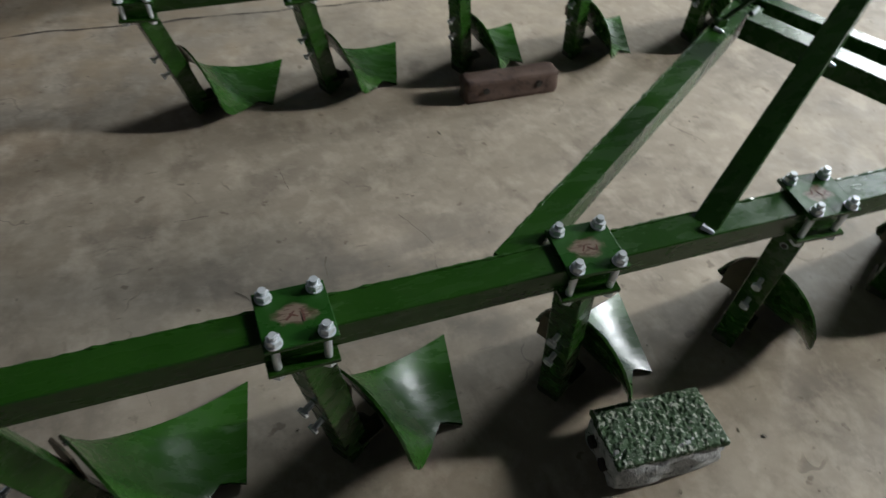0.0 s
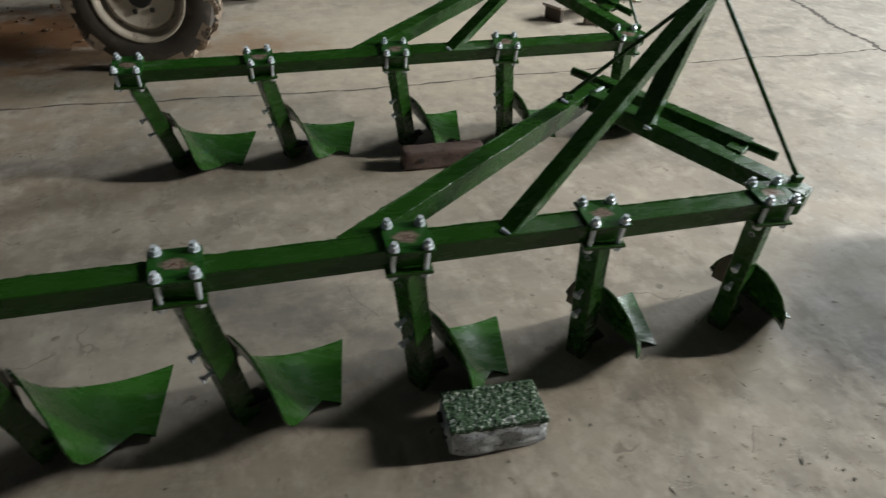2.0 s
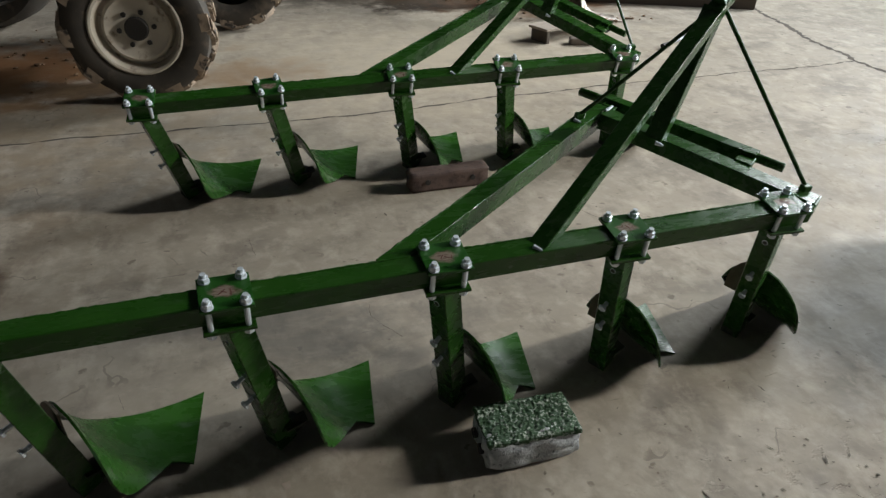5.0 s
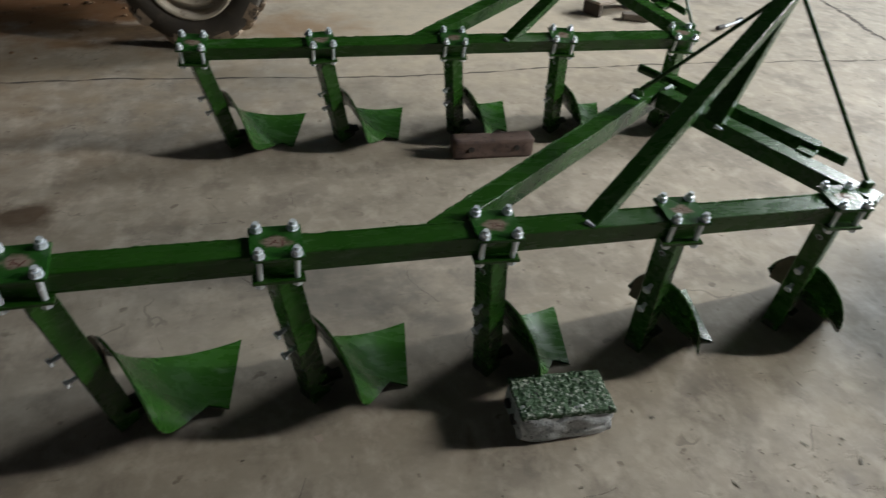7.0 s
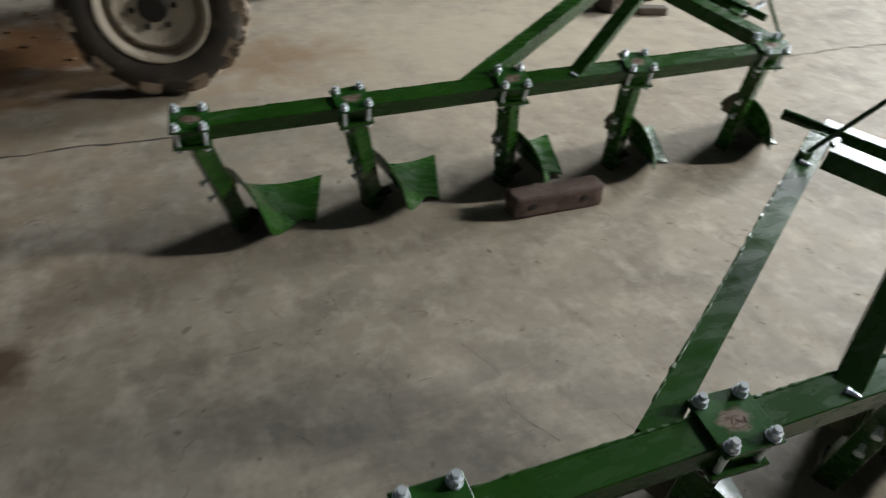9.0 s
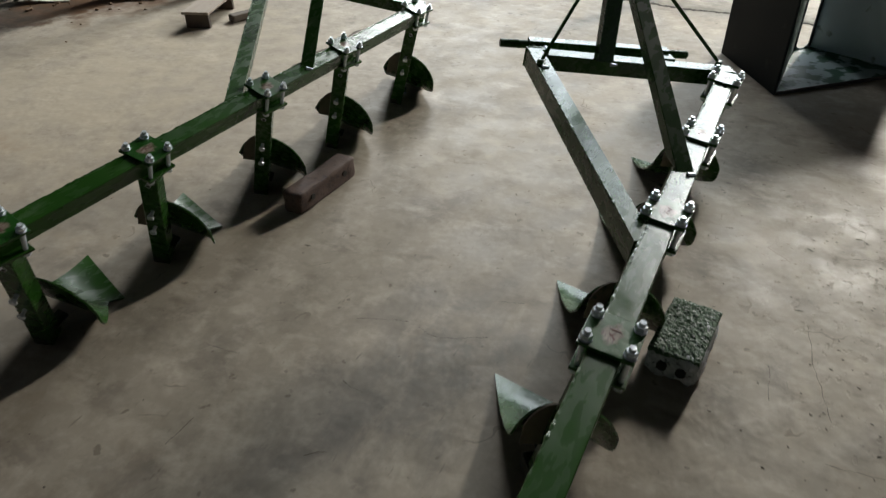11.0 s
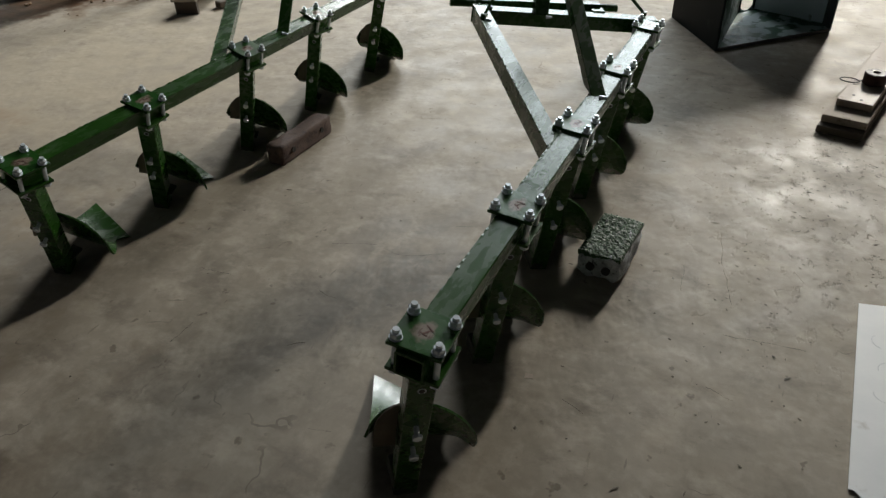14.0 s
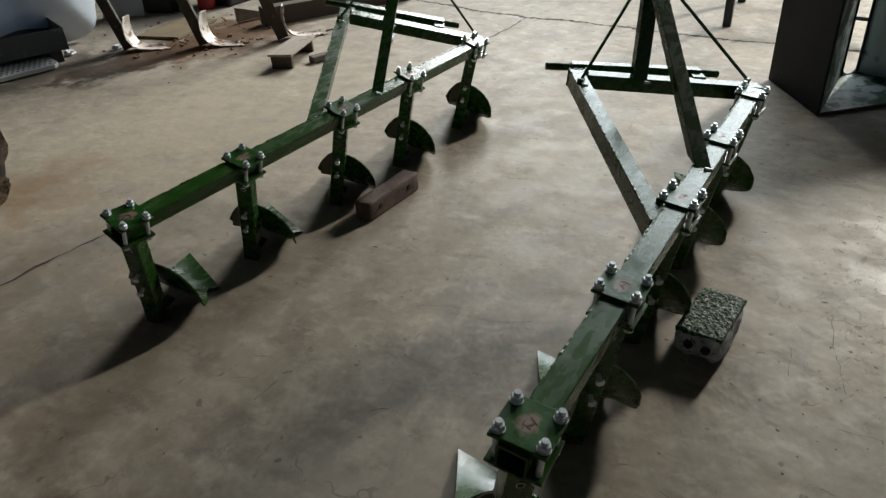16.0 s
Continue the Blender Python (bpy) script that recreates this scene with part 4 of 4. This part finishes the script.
# ---- steel troughs ----
def trough(m, l, w, h):
    """A tray whose front corner is the origin: x along its front side, the tray behind it."""
    root = thing("steel_trough", m, "blue-grey steel trough resting on wooden bearers", "trough")
    front = part("side", box(l, 0.005, h, (l / 2, -0.0025, h / 2), 0.001), GREYSTEEL, root)
    part("side", box(l, 0.005, h, (l / 2, 0.0025 - w, h / 2), 0.001), GREYSTEEL, root)
    near = part("end", box(0.005, w - 0.012, h, (0.0025, -w / 2, h / 2), 0.001), GREYSTEEL, root)
    part("end", box(0.005, w - 0.012, h, (l - 0.0025, -w / 2, h / 2), 0.001), GREYSTEEL, root)
    # bottom toned darker than the sides
    part("bottom", box(l - 0.012, w - 0.012, 0.004, (l / 2, -w / 2, 0.003), 0.001), BLACKIRON, root, "near-black trough bottom")
    part("flange", box(0.003, 0.014, h + 0.006, (-0.0035, 0.004, h / 2 + 0.001), 0.001), GALV, root, "bright bent end flange")
    part("bare_patch", prism([(0.004, 0.002), (0.052, 0.002), (0.030, 0.012), (0.010, 0.026), (0.004, 0.024)], -0.001, 0.001), GALV, front, "bare pale patch at the lower corner", at=pose(0, 0.0005, 0, 90))
    # near-black discs give the shade of the bolt holes
    for x in (0.055, 0.36, 0.62):
        part("bolt_hole", rod((x, -0.002, h * 0.62), (x, 0.0006, h * 0.62), 0.005, 10), BLACKIRON, front)
    for y, z in ((-0.07, 0.62), (-0.16, 0.42), (-0.19, 0.75), (-0.27, 0.5)):
        part("bolt", hex_bolt((0.005, y, h * z), (0.020, y, h * z), 0.005, 0.010, 0.008), ZINC, near, "zinc-plated bolt head")
    return root


def trestle(m, h):
    """Two wooden bearers on four legs; the trough sits on their free ends."""
    root = thing("wooden_trestle", m, "rough wooden trestle holding up the steel trough", "trestle")
    for x in (0.33, 0.63):
        part("bearer", bar((x, 0.018, h - 0.024), (x, -0.98, h - 0.024), 0.05, 0.048, 0.005), WOOD, root, "worn pale wooden bearer")
        for y in (-0.58, -0.94):
            part("leg", bar((x, y, 0.0), (x, y, h - 0.048), 0.05, 0.05, 0.004, up=(1, 0, 0)), DARKWOOD, root)
        part("brace", bar((x, -0.61, 0.16), (x, -0.91, 0.16), 0.03, 0.05, 0.003), DARKWOOD, root)
    return root


TRAY = 0.606
turned = Matrix.Translation((-1.35, 1.227, 0)) @ Matrix(((-0.32, 0.947, 0), (-0.947, -0.32, 0), (0, 0, 1))).to_4x4()
trestle(turned, TRAY)
trough(turned @ Matrix.Translation((0, 0, TRAY)), 0.78, 0.34, 0.097)

# machine with a trough behind the ploughs
def seeder():
    root = thing("trough_machine", pose(0.918, 5.80, 0, 0, 0, -20.4), "blue machine with a dark grey steel trough", "machine")
    part("trough_side", box(1.5, 0.006, 0.17, (0, -0.3, 0.185), 0.001), GREYSTEEL, root, "dark grey trough side")
    part("trough_side", box(1.5, 0.006, 0.17, (0, 0.25, 0.185), 0.001), GREYSTEEL, root)
    part("trough_end", box(0.006, 0.55, 0.17, (0.75, -0.025, 0.185), 0.001), GREYSTEEL, root)
    part("trough_end", box(0.006, 0.55, 0.17, (-0.75, -0.025, 0.185), 0.001), GREYSTEEL, root)
    part("trough_bottom", box(1.5, 0.55, 0.01, (0, -0.025, 0.105), 0.001), DARKSTEEL, root)
    part("arm", bar((0.1, -0.05, 0.2), (0.25, 0.0, 1.2), 0.2, 0.3, 0.03, up=(1, 0, 0)), BLUE, root, "blue painted arm")
    part("arm", bar((-0.5, -0.05, 0.2), (-0.4, 0.0, 1.2), 0.2, 0.3, 0.03, up=(1, 0, 0)), BLUE, root, "blue painted arm")
    part("crosspiece", box(1.3, 0.3, 0.3, (0, 0, 0.95), 0.03), BLUE, root)
    for x in (-0.65, 0.65):
        part("foot", box(0.1, 0.5, 0.10, (x, 0, 0.05), 0.004), DARKSTEEL, root)
    return root


seeder()


def perforated():
    root = thing("perforated_sheet", pose(0.98, 5.37, 0.045, 5, 0, -12), "pale grey perforated steel sheet under the machine", "sheet")
    outline = [(-0.40, -0.10), (-0.36, -0.14), (0.36, -0.14), (0.40, -0.10), (0.40, 0.12), (-0.40, 0.12)]
    plate = part("plate", prism(outline, -0.02, 0.012), GALV, root)
    # dark discs on the plate stand in for the shade of its holes
    disc = rod((0, 0, 0.0125), (0, 0, 0.0135), 0.011, 8)
    first = part("perforation", disc, BLACKIRON, plate)
    for i in range(18):
        for j in range(5):
            if i or j:
                ob = new("perforation", first.data)
                ob.parent = plate
                ob.matrix_basis = Matrix.Translation((-0.34 + i * 0.04 + (0.02 if j % 2 else 0), -0.1 + j * 0.045, 0))
    first.matrix_basis = Matrix.Translation((-0.34, -0.1, 0))
    return root


perforated()

# pale hood with a rounded, bulging lower corner behind the trough
def pale_hood():
    grid = []
    for i in range(25):
        u = i / 24
        row = []
        for k in range(17):
            v = k / 16
            x, z = -0.85 + 0.87 * u, 0.02 + 0.93 * v
            cut = max(0.0, (x + 0.26) / 0.28) ** 2
            z = max(z, 0.02 + 0.28 * (1 - math.sqrt(max(0.0, 1 - min(1.0, cut)))))
            edge = min(1.0, (1 - u) / 0.35, (z - 0.0) / 0.35)
            deep = 0.16 * math.sin(edge * math.pi / 2) + 0.012 * noise.noise(Vector((x * 5, z * 5, 1.7)))
            row.append(Vector((x, z, deep)))
        grid.append(row)
    return solo("pale_hood", solid_sheet(grid, 0.008), PALEHOOD, pose(2.14, 5.72, 0, 84, 0, -20), "pale glossy moulded hood with a rounded corner behind the trough", "hood", smooth=True)


pale_hood()
solo("grey_panel", box(0.42, 0.015, 0.7, (0, 0, 0.35), 0.002), PALEHOOD, pose(2.73, 6.2, 0, -6, 0, -58), "pale grey-green panel leaning in the far clutter", "panel")


# ---- an older plough with scoured shares ----
def old_plough():
    root = thing("old_plough", pose(2.25, 4.55, 0), "old rusty plough with scoured pale curved shares", "plough")
    feet = ((-0.34, 0.53, -63), (-0.01, -0.02, -68), (0.37, -0.55, -42))
    profile = ((0.050, 0.275), (0.036, 0.22), (0.034, 0.16), (0.045, 0.10), (0.075, 0.050), (0.125, 0.022), (0.20, 0.010), (0.30, 0.007), (0.365, 0.008))
    tops = []
    for x, y, yaw in feet:
        d = Vector((math.cos(radians(yaw)), math.sin(radians(yaw)), 0))
        side = Vector((-d.y, d.x, 0))
        foot = Vector((x, y, 0))
        top = foot - d * 0.19 + UP * 0.74
        tops.append(top)
        part("shank", bar(foot + UP * 0.012 + d * 0.02, top, 0.035, 0.095, 0.006, up=d), OLDIRON, root, "dark brown flat steel shank")
        grid = []
        for k, (t, z) in enumerate(profile):
            f = k / (len(profile) - 1)
            wide = 0.058 + 0.036 * math.sin(math.pi * min(1, f * 1.1)) - 0.02 * f
            row = []
            for i in range(7):
                u = i / 3 - 1
                row.append(foot + d * (t - 0.05 * f * f * (u + 0.2) + 0.015 * u * u * (1 - f)) + side * (u * wide) + UP * (z + 0.022 * max(0, u) ** 2 * f))
            grid.append(row)
        part("share", solid_sheet(grid, 0.007), BARE, root, "scoured pale curved share with brown stains", True)
        part("bolt", rod(foot - d * 0.03 + UP * 0.2 - side * 0.04, foot - d * 0.03 + UP * 0.2 + side * 0.04, 0.01, 8), RUST, root)
    for a, b in zip(tops, tops[1:]):
        part("beam", tube(a, b, 0.06, 0.06), RUST, root)
    return root


old_plough()


def flat_board(name, outline, z, mt, m, label, category):
    return solo(name, prism(outline, 0, z), mt, m, label, category)


flat_board("fibreboard", [(-0.34, -0.2), (0.3, -0.24), (0.36, 0.18), (-0.28, 0.24)], 0.02, BOARD, pose(2.55, 5.2, 0.003, 0, 0, 20), "brown fibreboard panel lying on the dirty floor", "board")
offcut = thing("steel_offcut", pose(3.1, 4.75, 0.003, 0, 0, -20), "triangular rusty steel offcut with a low upright fin", "offcut")
part("plate", prism([(-0.2, -0.05), (0.22, -0.02), (-0.12, 0.1)], 0, 0.012), RUST, offcut)
part("fin", prism([(-0.2, 0.0), (0.2, 0.0), (-0.16, 0.115), (-0.2, 0.125)], -0.004, 0.004), BROWNPLATE, offcut, "upright triangular fin", at=pose(0, 0.0, 0.0125, 90, 0, 4))


def low_stool():
    root = thing("low_stool", pose(2.215, 3.49, 0, 0, 0, 20), "low worn brown wooden stool on the floor", "stool")
    part("seat", box(0.52, 0.185, 0.018, (0, 0, 0.101), 0.003), WOOD, root, "pale brown worn seat board")
    for x in (-0.225, 0.2):
        part("end_board", box(0.03, 0.16, 0.092, (x, 0, 0.046), 0.003), DARKWOOD, root, "dark end board")
    part("rail", box(0.39, 0.02, 0.03, (-0.0125, 0.05, 0.076), 0.002), DARKWOOD, root)
    return root


low_stool()
solo("wood_block", rough_block(0.19, 0.075, 0.05, 2, 0.002, 5), OLDPLANK, pose(2.27, 3.26, 0, 0, 0, -20), "small dark wooden block on the floor", "block")
solo("timber", box(1.5, 0.14, 0.16, (0, 0, 0.08), 0.008), DARKWOOD, pose(3.6, 4.15, 0, 0, 0, -28), "long dark timber lying behind the ploughs", "timber")
solo("timber", box(1.3, 0.12, 0.12, (0, 0, 0.06), 0.008), DARKSTEEL, pose(3.95, 4.6, 0, 0, 0, -24), "rusty square bar lying behind the timber", "bar")


def hand_tool():
    root = thing("clamp_tool", pose(2.95, 3.07, 0.004, 0, 0, 25), "small steel rod tool with a hook on the floor", "tool")
    part("handle", rod((-0.14, 0, 0.012), (0.16, 0.02, 0.012), 0.009, 10), ZINC, root)
    part("grip", rod((-0.2, 0, 0.018), (-0.12, 0, 0.016), 0.016, 10), BLACKIRON, root)
    part("jaw", box(0.07, 0.02, 0.02, (0.17, 0.04, 0.012), 0.004), BLACKIRON, root)
    return root


hand_tool()

def scrap(m, size, seed, label):
    own = bmesh.new()
    bmesh.ops.create_icosphere(own, subdivisions=3, radius=size)
    for v in own.verts:
        v.co *= 0.75 + 0.5 * noise.noise(v.co * 30 / size * 0.06 + Vector((seed, 0, 0)))
        v.co.z = max(v.co.z * 0.6 + size * 0.35, 0.001)
    return solo("plastic_scrap", own, WHITE, m, label, "scrap")


solo("paint_fleck", prism([(-0.009, -0.012), (0.006, -0.01), (0.01, 0.011), (-0.011, 0.013)], 0.001, 0.0016), PALEWOOD, pose(-0.39, 0.012, 0, 0, 0, 15), "small pale paint fleck on the floor", "fleck")
scrap(pose(1.90, 5.19, 0), 0.05, 2.0, "small crumpled clear plastic bag on the dirt")
scrap(pose(1.62, 5.45, 0, 0, 0, 40), 0.055, 7.0, "small torn white plastic scrap under the trough")

# clutter in the far corner
for k, (x, y, sx, sy, sz, mt, nm, lb) in enumerate((
    (3.62, 5.62, 0.42, 0.42, 0.55, CLOTH, "bin", "black plastic bin by the wall clutter"),
    (3.12, 6.02, 0.34, 0.34, 0.42, CLOTH, "crate", "black plastic crate by the wall clutter"),
    (3.30, 5.62, 0.18, 0.18, 0.8, REDPAINT, "gas_bottle", "red gas bottle in the far clutter"),
    (4.9, 5.6, 0.7, 0.4, 0.35, RUST, "steel_box", "rusty steel box in the far clutter"))):
    if nm == "gas_bottle":
        solo(nm, lathe([(0.001, 0), (0.085, 0), (0.09, 0.02), (0.09, 0.6), (0.07, 0.7), (0.03, 0.74), (0.03, 0.8), (0.001, 0.8)], 24), mt, Matrix.Translation((x, y, 0)) @ Matrix.Rotation(radians(90), 4, "X"), lb, "bottle", smooth=True)
    else:
        solo(nm, box(sx, sy, sz, (0, 0, sz / 2), 0.03, segments=2), mt, pose(x, y, 0, 0, 0, 15 * k), lb, nm.split("_")[-1])

# ---- floor cracks and litter ----
def crack(points, width, seed, name="floor_crack"):
    rnd = random.Random(seed)
    bm = bmesh.new()
    line = []
    for (x0, y0), (x1, y1) in zip(points, points[1:]):
        n = max(3, int(math.hypot(x1 - x0, y1 - y0) / (0.05 if abs(points[-1][0] - points[0][0]) > 1 else 0.018)))
        line += [(x0 + (x1 - x0) * i / n, y0 + (y1 - y0) * i / n) for i in range(n)]
    line.append(points[-1])
    last = None
    dx, dy = points[-1][0] - points[0][0], points[-1][1] - points[0][1]
    s = math.hypot(dx, dy)
    nx, ny = -dy / s, dx / s
    off = 0
    wander = 0.012 if s > 1 else 0.004
    for x, y in line:
        off = off * 0.85 + rnd.uniform(-wander, wander)
        w = width * rnd.uniform(0.15, 1.0)
        pair = [bm.verts.new((x + nx * (off + q), y + ny * (off + q), 0.0012)) for q in (-w / 2, w / 2)]
        if last:
            bm.faces.new((last[0], pair[0], pair[1], last[1]))
        last = pair
    return solo(name, bm, CRACK, pose(0, 0, 0), "dark dirt-filled crack in the concrete floor", "crack", kind="structure")


crack([(-3.5, 2.58), (-1.7, 2.547), (0.47, 2.435), (1.5, 2.43), (2.66, 2.382), (3.92, 2.335)], 0.022, 1)
crack([(4.6, 6.0), (4.25, 3.8), (4.02, 2.9), (3.92, 2.335), (3.91, 1.85), (3.8, 0.9), (3.756, 0.6), (3.72, -2.4)], 0.06, 2)
crack([(-0.04, 0.90), (-0.005, 0.825), (0.011, 0.742)], 0.0023, 3)
crack([(0.005, 0.70), (-0.012, 0.62), (0.02, 0.56), (0.056, 0.487)], 0.0026, 4)
crack([(-0.56, 0.735), (-0.525, 0.69)], 0.0023, 5)
crack([(-0.69, 1.082), (-0.588, 1.086)], 0.0023, 6)
crack([(0.13, 1.19), (0.175, 1.145)], 0.0023, 7)
crack([(-0.29, 0.79), (-0.306, 0.715)], 0.0023, 8)

crack([(-0.003, -0.465), (0.011, -0.587), (0.016, -0.693)], 0.0022, 9)
crack([(0.405, -0.639), (0.345, -0.672)], 0.0022, 10)
crack([(0.975, -0.486), (1.023, -0.584), (0.988, -0.686)], 0.0022, 11)
crack([(0.543, -0.391), (0.372, -0.424), (0.151, -0.476)], 0.0022, 12)
crack([(-0.239, -0.452), (-0.263, -0.529)], 0.0022, 13)
crack([(0.235, 0.525), (0.26, 0.444)], 0.0022, 14)
crack([(-0.808, 0.493), (-0.799, 0.428)], 0.0022, 15)
crack([(-0.438, -0.102), (-0.461, -0.171)], 0.0022, 16)
crack([(0.304, -0.299), (0.161, -0.31)], 0.0022, 17)
crack([(-0.342, 1.255), (-0.334, 1.133)], 0.0022, 18)

rnd = random.Random(11)
bm = bmesh.new()
for k in range(820):
    if k < 260:
        x, y = rnd.uniform(-2.2, 3.4), rnd.uniform(-1.6, 2.6)
    elif k < 440:
        x, y = rnd.gauss(1.2, 0.8), rnd.gauss(-0.5, 0.5)
    elif k < 560:
        x, y = rnd.uniform(1.5, 5.5), rnd.uniform(-2.0, 5.0)
    elif k < 610:
        x, y = rnd.gauss(0.1, 0.5), rnd.gauss(-0.5, 0.22)
    else:
        x, y = rnd.gauss(0.95, 0.36), rnd.gauss(-0.72, 0.22)
    a, l = rnd.uniform(0, 6.28), rnd.choice((0.003, 0.004, 0.006, 0.006, 0.012)) * rnd.uniform(0.6, 1.4)
    w = min(l, rnd.uniform(0.002, 0.005))
    ring = [bm.verts.new((x + math.cos(a) * l * q[0] * rnd.uniform(0.6, 1.2) - math.sin(a) * w * q[1], y + math.sin(a) * l * q[0] + math.cos(a) * w * q[1] * rnd.uniform(0.5, 1.2), 0.0012 + rnd.uniform(0, 0.0015))) for q in ((-1, -0.4), (0.2, -1), (1, 0.1), (0.1, 0.9), (-0.7, 0.6))]
    tip = bm.verts.new((x, y, 0.0026))
    for i in range(5):
        bm.faces.new((ring[i], ring[(i + 1) % 5], tip))
solo("litter", bm, CHIP, pose(0, 0, 0), "small dark shavings and crumbs scattered on the floor", "litter", kind="stuff")

bm = bmesh.new()
for k in range(300):
    if k >= 210:
        tip = ((2.09, 4.78), (2.39, 4.22), (2.90, 3.80))[k % 3]
        x, y = rnd.gauss(tip[0], 0.10), rnd.gauss(tip[1], 0.06)
    elif k < 90:
        x, y = rnd.gauss(-1.6, 0.5), rnd.gauss(3.9, 0.4)
    else:
        x, y = rnd.gauss(2.6, 0.5), rnd.gauss(4.9, 0.4)
    r = abs(rnd.gauss(0.005, 0.006)) + 0.003
    own = bmesh.new()
    bmesh.ops.create_icosphere(own, subdivisions=1, radius=r)
    for v in own.verts:
        v.co = Vector((v.co.x * rnd.uniform(0.7, 1.3), v.co.y * rnd.uniform(0.7, 1.3), v.co.z * 0.6)) + Vector((x, y, r * 0.45))
    joined(bm, own)
solo("soil_clods", bm, SOIL, pose(0, 0, 0), "dry brown soil clods fallen on the floor", "soil", kind="stuff")
